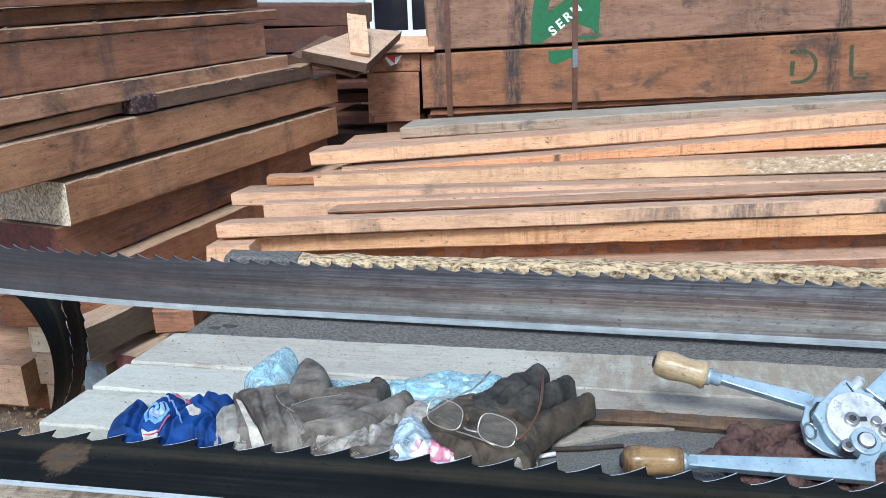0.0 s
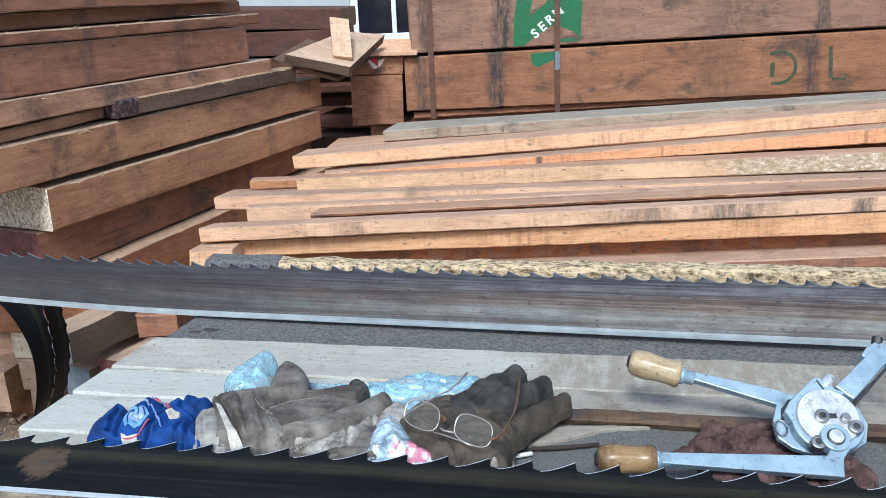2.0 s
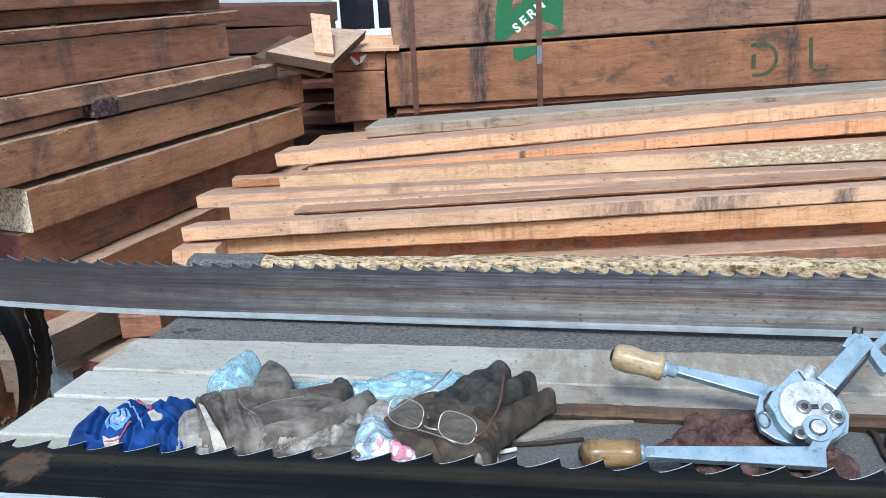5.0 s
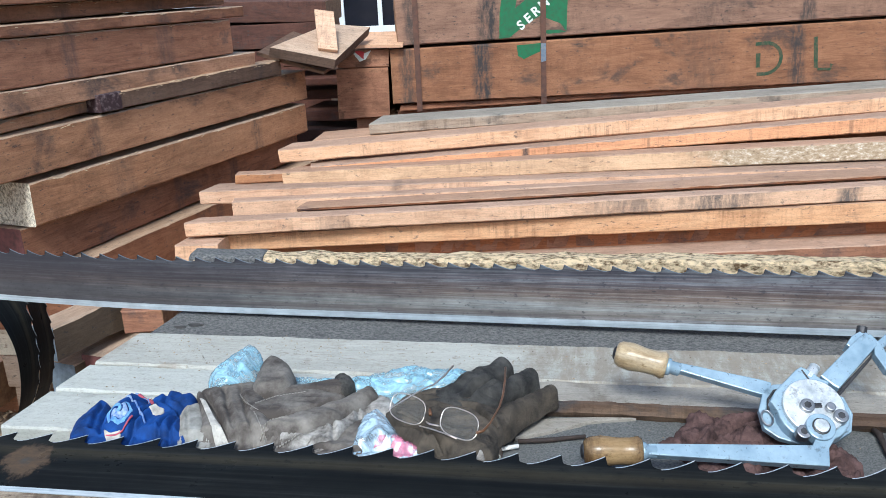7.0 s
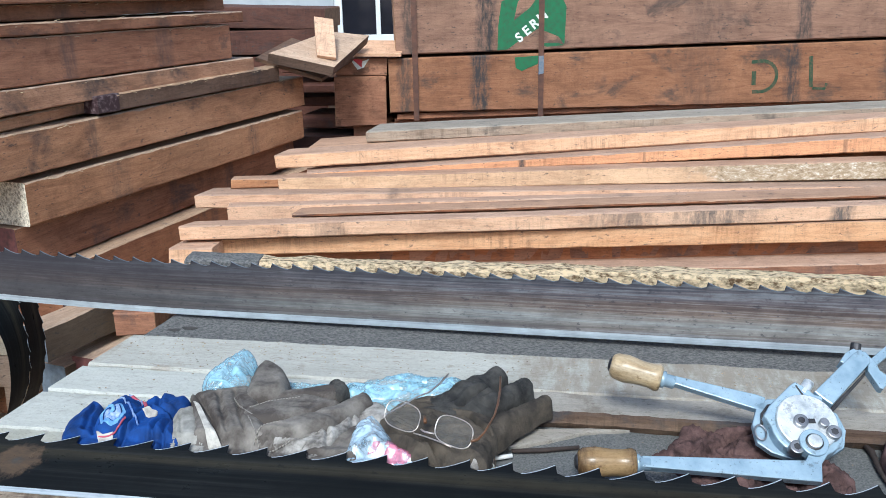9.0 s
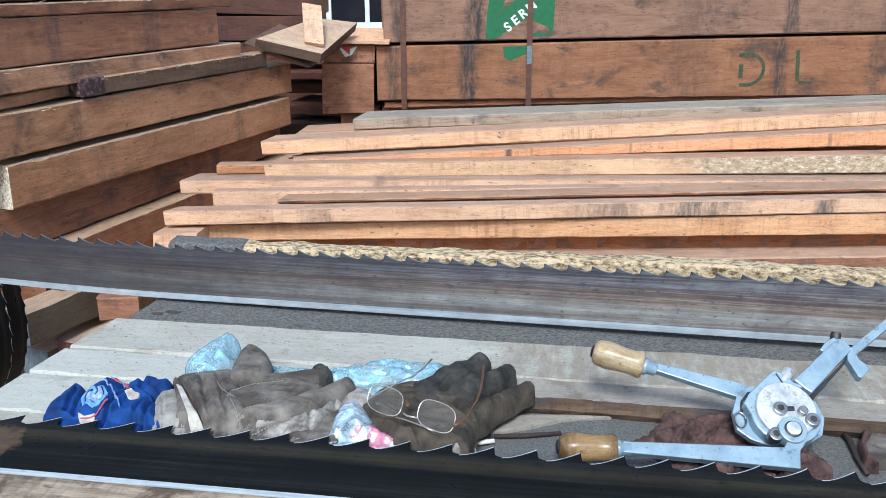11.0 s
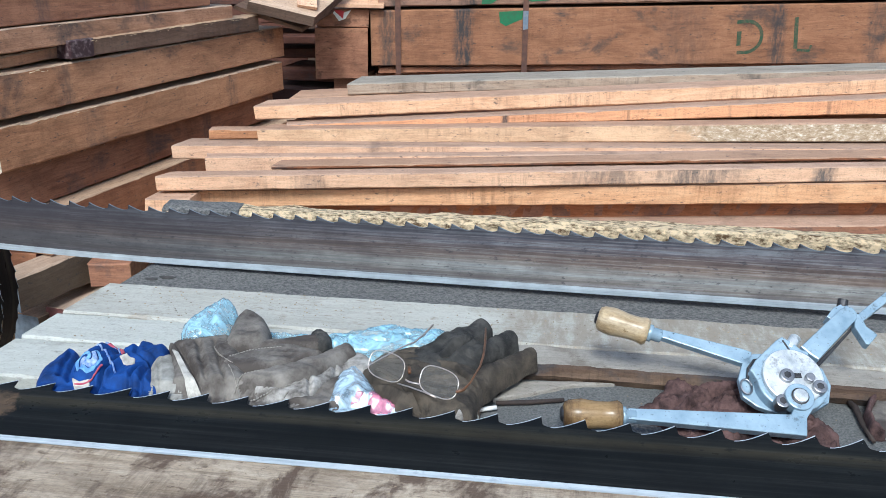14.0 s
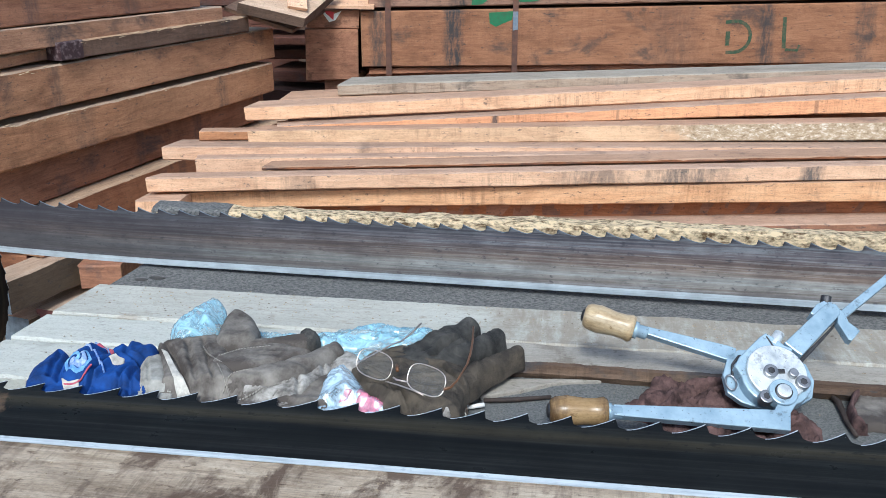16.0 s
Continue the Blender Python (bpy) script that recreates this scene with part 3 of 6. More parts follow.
timber("waxed_end", "", (-0.003, -0.002, 0.002), 0, 0, 0.1, 0.06, 0.061, 0.078, END_DARK, parent=batten, rough=0.0005)["label"] = "dark purple waxed end with pale scratches"
left_beam("thick orange-brown hardwood beam in a stack", (-1.803, 2.186, 1.112), 0.55, 1.818, 0.137, 0.133, back=0.7, mat=WOOD_TAN)
left_beam("thick brown beam with a mouldy white end", (-1.754, 2.383, 0.957), 0.59, 1.593, 0.143, 0.134, depth=0.34, mat=WOOD_TAN, near_end=END_MOULD, edge=0.006)
left_beam("brown hardwood beam with a red painted end", (-1.751, 2.36, 0.807), 0.99, 1.6, 0.152, 0.122, depth=0.29, near_end=END_RED, inset=0.065)
left_beam("red-brown hardwood beam low in a stack", (-1.72, 2.50, 0.655), 1.6, 1.55, 0.15, 0.15, depth=0.34, inset=-0.01)
left_beam("olive-brown beam with a blue-grey painted end", (-1.70, 2.40, 0.50), -0.6, 1.4, 0.116, 0.116, depth=0.11, back=0.1, mat=WOOD_OLIVE, near_end=BLUE_PAINT, inset=-0.02)
left_beam("red-painted plank low in a stack", (-1.70, 2.44, 0.345), -0.3, 1.2, 0.06, 0.06, depth=0.108, near_end=END_RED, inset=-0.08)
left_beam("blue-grey ended bearer under a stack", (-1.745, 2.40, 0.325), 0, 1.2, 0.325, 0.325, depth=0.12, mat=WOOD_OLIVE, near_end=BLUE_PAINT, inset=-0.02)
# short pieces at the foot of the stack
timber("timber_block", "red-brown wooden block wedged in a stack", (-1.60, 2.52, 0.475), 12, 0, 0.14, 0.085, 0.08, 0.3, WOOD_RED, WOOD_END)
timber("timber_block", "pale sawn block under a stack", (-2.133, 2.55, 0.387), 0, 0, 0.085, 0.11, 0.11, 0.5, WOOD_CREAM, WOOD_CUT)
timber("timber_block", "brown sawn block under a stack", (-2.12, 2.55, 0.275), 0, 0, 0.08, 0.125, 0.125, 0.5, WOOD_DUSTY, WOOD_CUT)
timber("timber_block", "weathered block on the dirt", (-2.105, 2.56, 0.148), 0, 0, 0.06, 0.148, 0.148, 0.4, WOOD_DUSTY, WOOD_CUT)
timber("timber_block", "reddish sawn beam end under a stack", (-2.75, 2.5, 0.24), 0, 0, 0.6, 0.16, 0.16, 0.6, WOOD_SAWN, WOOD_END)
timber("timber_block", "dark bearer on the dirt", (-2.75, 2.62, 0.08), 0, 0, 1.3, 0.08, 0.08, 0.12, WOOD_RED, WOOD_END)
timber("timber_beam", "dark beam deep in a stack", (-2.95, 2.6, 0.62), 0, 0, 1.0, 0.17, 0.17, 0.8, WOOD_RED, END_RED, group=GL)
timber("timber_beam", "red-ended beam deep in a stack", (-2.2, 2.52, 0.50), 0, 0, 0.42, 0.11, 0.11, 0.6, WOOD_RED, END_RED, group=GL)

# ---- bundle of wide beams bound with steel straps ----
GB = "strapped wide beams"
BUN = 14.0
lower = timber("wide_beam", "wide brown beam with green stencilled letters, strapped in a bundle", (-1.007, 4.187, 1.188), BUN, 0.7, 3.2, 0.262, 0.315, 0.5, WOOD_BUNDLE, WOOD_END, category="timber", group=GB, edge=0.006, rough=0.0004)
upper = timber("wide_beam", "wide brown beam with a green painted mark, strapped in a bundle", (-0.976, 4.194, 1.55), BUN, 1.2, 3.2, 0.345, 0.375, 0.5, WOOD_BUNDLE, WOOD_END, category="timber", group=GB, edge=0.006, rough=0.0004)
timber("bearer", "thin bearer under a strapped bundle", (-0.98, 4.22, 0.915), BUN, 0.5, 3.0, 0.03, 0.03, 0.4, WOOD_RED, WOOD_END)
BV = Vector((math.cos(radians(BUN)), math.sin(radians(BUN)), 0))
BN = Vector((BV.y, -BV.x, 0))


def on_bundle(s, z, out=0.0):
    """A place on the bundle's face: s metres along it, at height z."""
    p = Vector((-1.007, 4.187, 0)) + BV * s + BN * out
    return Vector((p.x, p.y, z))


for s in (0.131, 0.750):
    strap = thing("steel_strap", "rusty flat steel strap round a bundle", "strap", group="straps")
    vs = []
    for z in (0.885, 1.19, 1.56):
        for ds in (-0.0135, 0.0135):
            for o in (0.008, 0.0105):
                vs.append(on_bundle(s + ds, z, o))
    fs = []
    for i in range(2):
        a = i * 4
        fs += [(a, a + 2, a + 6, a + 4), (a + 1, a + 5, a + 7, a + 3), (a, a + 4, a + 5, a + 1), (a + 2, a + 3, a + 7, a + 6)]
    fs += [(0, 1, 3, 2), (8, 10, 11, 9)]
    mesh_ob("band", vs, fs, STRAP_MAT, strap)


BLUE_TAPE = plain("scuffed blue paint", (0.1, 0.16, 0.24), (0.2, 0.22, 0.25), 60, 0.6)


def painted(name, outline, out, mat, parent):
    """A thin coat of paint on the bundle's face; outline of (s, z)."""
    n = len(outline)
    inv = parent.matrix_basis.inverted()
    vs = [inv @ on_bundle(s, z, out) for s, z in outline] + [inv @ on_bundle(s, z, out - 0.003) for s, z in outline]
    fs = [tuple(range(n)), tuple(reversed(range(n, 2 * n)))] + [(i, n + i, n + (i + 1) % n, (i + 1) % n) for i in range(n)]
    return mesh_ob(name, vs, fs, mat, parent)


def stroke(pts, w):
    """The outline of a line of width w through pts."""
    left, right = [], []
    for i, (x, y) in enumerate(pts):
        a, b = pts[max(i - 1, 0)], pts[min(i + 1, len(pts) - 1)]
        dx, dy = b[0] - a[0], b[1] - a[1]
        k = math.hypot(dx, dy)
        left.append((x - dy / k * w / 2, y + dx / k * w / 2))
        right.append((x + dy / k * w / 2, y - dx / k * w / 2))
    return left + right[::-1]


PO = 0.0016
painted("blue_smear", [(0.7375, 1.095), (0.7375, 1.185), (0.7625, 1.185), (0.7625, 1.10)], 0.0125, BLUE_TAPE, strap)
# letter D: broken stencil, letter L
DS, DZ = 1.82, 0.977
painted("letter_stroke", stroke([(DS - 0.005, DZ + 0.15)] + [(DS + 0.05 + 0.08 * math.sin(radians(a)), DZ + 0.078 + 0.076 * math.cos(radians(a))) for a in range(0, 181, 12)] + [(DS + 0.01, DZ + 0.002)], 0.017), PO, GREEN_FADED, lower)
painted("letter_stroke", stroke([(DS + 0.012, DZ + 0.105), (DS + 0.014, DZ + 0.035)], 0.022), PO, GREEN_FADED, lower)
painted("letter_stroke", stroke([(DS + 0.300, DZ + 0.172), (DS + 0.313, DZ + 0.018)], 0.02), PO, GREEN_FADED, lower)
painted("letter_stroke", stroke([(DS + 0.322, DZ + 0.012), (DS + 0.387, DZ + 0.008), (DS + 0.394, DZ + 0.035)], 0.013), PO, GREEN_FADED, lower)
# the green mark: blocky shape with pale letters across it
LS, LZ = 0.535, 1.215
painted("paint_patch", [(LS, LZ), (LS + 0.05, LZ + 0.004), (LS + 0.13, LZ + 0.06), (LS + 0.2, LZ + 0.1), (LS + 0.3, LZ + 0.06), (LS + 0.33, LZ + 0.02), (LS + 0.338, LZ + 0.2), (LS + 0.30, LZ + 0.27), (LS + 0.22, LZ + 0.28), (LS + 0.16, LZ + 0.2), (LS + 0.08, LZ + 0.14), (LS + 0.1, LZ + 0.23), (LS + 0.17, LZ + 0.28), (LS + 0.02, LZ + 0.23), (LS + 0.004, LZ + 0.12)], PO, GREEN, upper)
painted("paint_patch", [(LS + 0.2, LZ + 0.03), (LS + 0.24, LZ + 0.012), (LS + 0.33, LZ + 0.018), (LS + 0.3, LZ + 0.03)], PO, GREEN, upper)
painted("paint_patch", [(LS + 0.085, 1.18), (LS + 0.09, 1.13), (LS + 0.12, 1.112), (LS + 0.16, 1.13), (LS + 0.2, 1.145), (LS + 0.205, 1.186), (LS + 0.14, 1.182)], PO, GREEN, lower)
for i, ch in enumerate("SERN"):
    fc = bpy.data.curves.new("letter", "FONT")
    fc.body, fc.size, fc.extrude, fc.offset = ch, 0.062, 0.0006, 0.002
    ob = new("letter", fc)
    dep = bpy.context.evaluated_depsgraph_get()
    me = bpy.data.meshes.new_from_object(ob.evaluated_get(dep))
    bpy.data.objects.remove(ob)
    me.materials.clear()
    me.materials.append(WHITE_PAINT)
    ob = new("letter", me)
    ob.parent = upper
    c = on_bundle(LS + 0.108 + i * 0.035, LZ + 0.035 + i * 0.030, PO + 0.0015)
    ob.matrix_basis = upper.matrix_basis.inverted() @ (Matrix.Translation(c) @ pose(0, 0, 0, 0, 0, BUN) @ pose(0, 0, 0, 90, 0, 0) @ pose(0, 0, 0, 0, 0, 38))

# square blocks beside the bundle, loose boards on them
timber("timber_block", "square hardwood block with a knotty end", (-1.264, 4.122, 1.110), BUN, -1.0, 0.252, 0.245, 0.24, 0.6, WOOD_KNOTTY, WOOD_END)
blk = timber("timber_block", "hardwood block with a red and white painted mark", (-1.254, 4.125, 1.195), BUN, -0.4, 0.249, 0.080, 0.085, 0.6, WOOD_KNOTTY, WOOD_END)


def board(label, a, b, c, thick, mat, edge_mat=None, cut=0.0):
    """A loose board from three corners of its upper face."""
    a, b, c = Vector(a), Vector(b), Vector(c)
    x, y = b - a, c - b
    z = x.cross(y).normalized()
    y2 = z.cross(x.normalized())
    m = Matrix((x.normalized(), y2, z)).transposed().to_4x4()
    m.translation = a
    w, d = x.length, y.dot(y2)
    sh = y.dot(x.normalized())
    vs = [(0, 0, 0), (w, 0, 0), (w + sh, d, 0), (sh * (1 - cut * 0.36) + cut * w, d * (1 - cut * 0.36), 0)]
    vs += [(p, q, -thick) for p, q, _ in vs]
    fs = [(0, 1, 2, 3), (7, 6, 5, 4), (0, 4, 5, 1), (1, 5, 6, 2), (2, 6, 7, 3), (3, 7, 4, 0)]
    ob = mesh_ob("loose_board", vs, fs, [mat, edge_mat or mat], face_mats=[0, 1, 1, 1, 1, 1])
    ob.matrix_basis = m
    return tagged(ob, label, "board")


board("brownish offcut board tilted on a block", (-1.415, 3.671, 1.257), (-1.151, 3.763, 1.188), (-1.09, 4.16, 1.302), 0.046, WOOD_DUSTY, WOOD_DARK, 0.39)
board("thin splintered board under an offcut", (-1.50, 3.73, 1.235), (-1.22, 3.80, 1.135), (-1.16, 4.12, 1.20), 0.018, WOOD_DARK)
board("pale two-toned offcut leaning on a board", (-1.23, 3.775, 1.24), (-1.149, 3.80, 1.226), (-1.195, 3.93, 1.388), 0.018, WOOD_PALE)
board("pale fresh-sawn board behind a block", (-1.19, 4.10, 1.222), (-0.935, 4.16, 1.215), (-0.96, 4.40, 1.262), 0.015, WOOD_PALE)


def on_block(s, z, o=0.004):
    p = Vector((-1.254, 4.125, 0)) + BV * s + BN * o
    return blk.matrix_basis.inverted() @ Vector((p.x, p.y, z))


def block_mark(pts, mat, o):
    n = len(pts)
    vs = [on_block(s, z, o) for s, z in pts] + [on_block(s, z, o - 0.002) for s, z in pts]
    mesh_ob("painted_mark", vs, [tuple(range(n)), tuple(reversed(range(n, 2 * n)))] + [(i, n + i, n + (i + 1) % n, (i + 1) % n) for i in range(n)], mat, blk)


block_mark([(0.07, 1.19), (0.105, 1.14), (0.135, 1.15), (0.165, 1.192), (0.12, 1.175)], WHITE_PAINT, 0.003)
block_mark([(0.082, 1.19), (0.125, 1.15), (0.13, 1.186), (0.11, 1.191)], RED_PAINT, 0.0042)
# planks in the gap between stacks, coloured for the shade there
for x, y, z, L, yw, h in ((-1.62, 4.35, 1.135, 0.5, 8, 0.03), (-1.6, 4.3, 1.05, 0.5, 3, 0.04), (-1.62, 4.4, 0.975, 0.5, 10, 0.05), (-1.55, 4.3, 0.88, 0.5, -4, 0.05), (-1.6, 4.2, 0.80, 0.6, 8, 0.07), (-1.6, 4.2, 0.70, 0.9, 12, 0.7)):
    timber("plank", "plank deep between two stacks, shade in its colour", (x, y, z), yw, 0, L, h, h, 0.4, WOOD_SHADED, WOOD_END, category="plank")
# stack further back, shade put into its colour
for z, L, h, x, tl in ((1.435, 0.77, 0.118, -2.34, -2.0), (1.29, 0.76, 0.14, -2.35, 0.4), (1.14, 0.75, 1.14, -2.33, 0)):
    timber("timber_beam", "red-brown hardwood beam in a farther stack", (x, 4.91, z), 8, tl, L, h, h, 0.6, WOOD_SHADED, WOOD_END, group="farther stack")

# raised fibres along the sawn edges of the nearest beams
SPLINTER = plain("pale raised fibres", (0.6, 0.48, 0.33), (0.42, 0.31, 0.19), 40, 0.9)


def splinters(ob, length, n, seed):
    r = random.Random(seed)
    vs, fs = [], []
    for i in range(n):
        x, y, z = r.uniform(0.05, length - 0.1), r.uniform(-0.004, 0.01), r.uniform(-0.01, 0.002)
        L, w, up = r.uniform(0.008, 0.03), r.uniform(0.0006, 0.0016), r.uniform(-0.004, 0.008)
        s = r.choice((-1, 1))
        k = len(vs)
        vs += [(x, y, z), (x, y, z - 2 * w), (x + s * L, y - r.uniform(0, 0.012), z + up), (x, y - 2 * w, z - w)]
        fs += [(k, k + 1, k + 2), (k + 1, k + 3, k + 2), (k + 3, k, k + 2)]
    mesh_ob("splinters", vs, fs, SPLINTER, ob)


for i, ob in enumerate([o for o in scene.objects if o.name.startswith("timber_beam") and o.get("group") == GL][:11]):
    splinters(ob, ob.dimensions.x if ob.dimensions.x > 0.3 else 1.4, 70, i)

# ---- heap of long planks ----
GP = "long planks in a heap"


def plank(label, p, yaw, tilt, length, h0, h1, depth, mat, ext=1.2, **kw):
    g = (h1 - h0) / length
    return timber("plank", label, p, yaw, tilt, length + ext, h0, h1 + g * ext * 0.2, depth, mat, kw.pop("end_mat", mat), category="plank", group=GP, top_mat=kw.pop("top", WOOD_TOPS), edge=0.004, rough=0.0006, **kw)


plank("grey-brown weathered plank on top of a heap", (-0.890, 3.301, 0.979), 16, 0.64, 2.75, 0.044, 0.046, 0.190, WOOD_GREY, ext=0, skew=0.35, top=WOOD_GREYTOP)
plank("pale plank half hidden in a heap", (-1.110, 3.240, 0.924), 16, 1.59, 2.98, 0.050, 0.050, 0.200, WOOD_PALE, ext=0, skew=0.2)
plank("long pale orange plank in a heap", (-1.194, 3.091, 0.919), 15, 1.63, 3.05, 0.053, 0.058, 0.130, WOOD_PALE, ext=0, skew=0.35)
plank("fresh orange plank in a heap", (-1.070, 3.075, 0.857), 14, 1.82, 2.91, 0.017, 0.078, 0.090, WOOD_ORANGE, ext=0)
plank("pale plank with white mould on its edge", (-1.151, 2.996, 0.853), 13, -0.03, 2.98, 0.052, 0.080, 0.090, WOOD_MOULD, ext=0, skew=0.5)
plank("short reddish batten in a heap", (-1.327, 2.970, 0.850), 13, -0.04, 0.50, 0.036, 0.038, 0.060, WOOD_TAN, ext=0)
plank("pale splintered plank in a heap", (-1.421, 2.859, 0.815), 13, -1.00, 3.25, 0.051, 0.079, 0.120, WOOD_PALE, ext=0, skew=0.4)
plank("pale sawn plank in a heap", (-1.288, 2.834, 0.783), 13, -0.43, 3.12, 0.060, 0.054, 0.060, WOOD_PALE, ext=0)
plank("reddish brown plank with a dark edge", (-1.037, 2.802, 0.768), 13, 0.11, 2.86, 0.014, 0.015, 0.115, WOOD_RED, ext=0, skew=0.3)
plank("long pale plank with dark stains", (-1.388, 2.646, 0.755), 13, 0.00, 3.22, 0.051, 0.058, 0.068, WOOD_STAINED, ext=0, skew=0.6)
plank("long pale plank in a heap", (-1.313, 2.714, 0.693), 11.8, 0.04, 3.13, 0.061, 0.082, 0.200, WOOD_PALE, ext=0)
plank("pale plank end poking from a heap", (-1.402, 2.583, 0.694), 13, -1.01, 0.15, 0.060, 0.060, 0.120, WOOD_PALE, ext=0, skew=0.3)
plank("dark red plank low in a heap", (-0.75, 2.90, 0.622), 12, -0.3, 2.2, 0.057, 0.061, 0.3, WOOD_RED)
# lowest planks: the shadow under the heap is put into darker wood
plank("brown plank low in a heap", (-0.70, 2.78, 0.562), 12, -0.3, 2.2, 0.07, 0.07, 0.4, WOOD_RED)
for k in range(6):
    plank("plank at the foot of a heap", (-1.22 + 0.03 * k, 2.80 + 0.05 * (k % 2), 0.63 - 0.09 * k), 12, 0, 2.4, 0.086, 0.086, 0.9, WOOD_RED)
timber("bearer", "thick bearer under a heap of planks", (-1.1, 3.45, 0.80), 14, 0, 3.2, 0.8, 0.8, 0.5, WOOD_RED, WOOD_END)
timber("bearer", "thick bearer under a strapped bundle", (-1.0, 4.26, 0.885), BUN, 0.4, 3.2, 0.88, 0.9, 0.4, WOOD_RED, WOOD_END)
# added filler: closes the bright gap beside the bundle in a shade colour
timber("timber_block", "added shade-coloured filler block behind a bundle", (-1.12, 4.45, 1.19), BUN, 0, 0.3, 1.19, 1.19, 0.3, WOOD_SHADED, WOOD_END)
timber("bearer", "thick bearer under a square block", (-1.2, 4.2, 0.86), BUN, 0, 0.22, 0.86, 0.86, 0.4, WOOD_RED, WOOD_END)

# ---- bench ----
WOOD_SPLIT = wood("freshly split brown edge", (0.22, 0.145, 0.088), (0.1, 0.062, 0.04), (0.03, 0.021, 0.016), stain_amount=0.8, vary=0.0, spread=0.5)
TOP = 0.85
bench = thing("workbench", "rough grey plank workbench, worn and oil-stained", "workbench")
RIGHT = 1.9


def bench_board(x0, x1, y0, y1, z, thick, mat, label="", **kw):
    ob = timber("board", "", (x0, y0, z), 0, 0, x1 - x0, thick, thick, y1 - y0, mat, WOOD_GREY, parent=bench, **kw)
    if x0 < -0.8 and y0 > 1:
        # ends sawn off along one slanting line
        for v in ob.data.vertices:
            w = ob.matrix_basis @ v.co
            if w.x < x0 + 0.03:
                v.co.x += -0.912 - 0.107 * (1.512 - w.y) - x0
    return ob


bench_board(-0.905, RIGHT, 1.519, 1.72, TOP - 0.014, 0.035, GRIT)
bench_board(-0.912, RIGHT, 1.363, 1.512, TOP + 0.001, 0.035, WOOD_BENCH_MIX)
bench_board(-0.925, -0.12, 1.253, 1.357, TOP, 0.035, WOOD_BENCH)
bench_board(-0.945, -0.12, 1.118, 1.247, TOP - 0.001, 0.035, WOOD_BENCH)
# darker board beneath the near band
bench_board(-0.955, RIGHT, 0.981, 1.115, TOP - 0.024, 0.03, WOOD_BENCH_DARK)
bench_board(-0.118, RIGHT, 1.287, 1.358, TOP + 0.001, 0.012, WOOD_BENCH_BROWN, rough=0.002, edge=0.002)
bench_board(-0.118, RIGHT, 1.117, 1.40, TOP - 0.027, 0.03, DUST, rough=0.0025)
bench_board(-1.05, RIGHT, 0.74, 0.978, TOP - 0.004, 0.11, WOOD_FRONT, edge=0.008)
bench_board(-0.88, RIGHT, 1.0, 1.66, TOP - 0.06, 0.06, WOOD_GREY)
for x in (-0.75, 1.6):
    for y in (0.82, 1.58):
        timber("leg", "", (x, y, TOP - 0.12), 0, 0, 0.09, TOP - 0.12, TOP - 0.12, 0.09, WOOD_GREY, parent=bench)
# splintered edge of the broken board
vs, fs = [], []
for i in range(640):
    x = -0.112 + i * 0.0031
    a = 0.0022 * noise.noise(Vector((x * 9, 0, 0))) + 0.0014 * noise.noise(Vector((x * 60, 1, 0)))
    for k, (y, z) in enumerate(((1.290, 0.0022), (1.281, 0.0008), (1.280, -0.007), (1.278, -0.014), (1.281, -0.0195), (1.286, -0.027))):
        q = noise.noise(Vector((x * 25, k * 3.3, 2)))
        vs.append((x, y + a + 0.0016 * q * (k > 0), TOP + z + 0.0012 * noise.noise(Vector((x * 40, k * 1.7, 5)))))
for i in range(639):
    for k in range(5):
        fs.append((i * 6 + k, i * 6 + k + 1, i * 6 + k + 7, i * 6 + k + 6))
mesh_ob("broken_edge", vs, fs, WOOD_SPLIT, bench, "splintered brown broken edge")
bm = bmesh.new()
prism_bm(bm, [(-0.104, 1.20), (-0.075, 1.262), (0.02, 1.278), (0.085, 1.282), (0.01, 1.262), (-0.05, 1.225)], TOP - 0.027, TOP - 0.019, 0.002)
tagged(part("wood_sliver", bm, WOOD_BENCH_BROWN, None), "grey split sliver of board on the bench", "offcut")

# dark knots in the far board
KNOT = plain("black knot", (0.03, 0.03, 0.03), (0.07, 0.065, 0.06), 60, 0.7)
for x, y, a, b in ((-0.858, 1.575, 0.013, 0.007), (-0.83, 1.589, 0.017, 0.008)):
    bm = bmesh.new()
    prism_bm(bm, [(x + a * math.cos(t) * (1 + 0.2 * math.sin(3 * t)), y + b * math.sin(t)) for t in [2 * math.pi * i / 16 for i in range(16)]], TOP - 0.016, TOP - 0.0128)
    part("knot", bm, KNOT, bench)

# sawdust-covered rail behind the saw
SAWDUST = plain("pale sawdust crust", (0.14, 0.08, 0.035), (0.9, 0.72, 0.47), 62, 0.95, relief=1.0, dist=0.008, stretch=(1, 1.8, 1.8), lo=0.36, hi=0.56)
rail = thing("rail", "wooden rail crusted with pale sawdust behind the saw", "rail")
timber("crust", "", (-0.865, 1.672, 0.965), -0.7, 0.36, 2.8, 0.128, 0.14, 0.055, SAWDUST, WOOD_BENCH_DARK, rough=0.0035, edge=0.008, parent=rail)
timber("bare_end", "", (-0.868, 1.6705, 0.9665), -0.7, 0.36, 0.17, 0.118, 0.118, 0.058, GRIT, rough=0.002, edge=0.008, parent=rail)


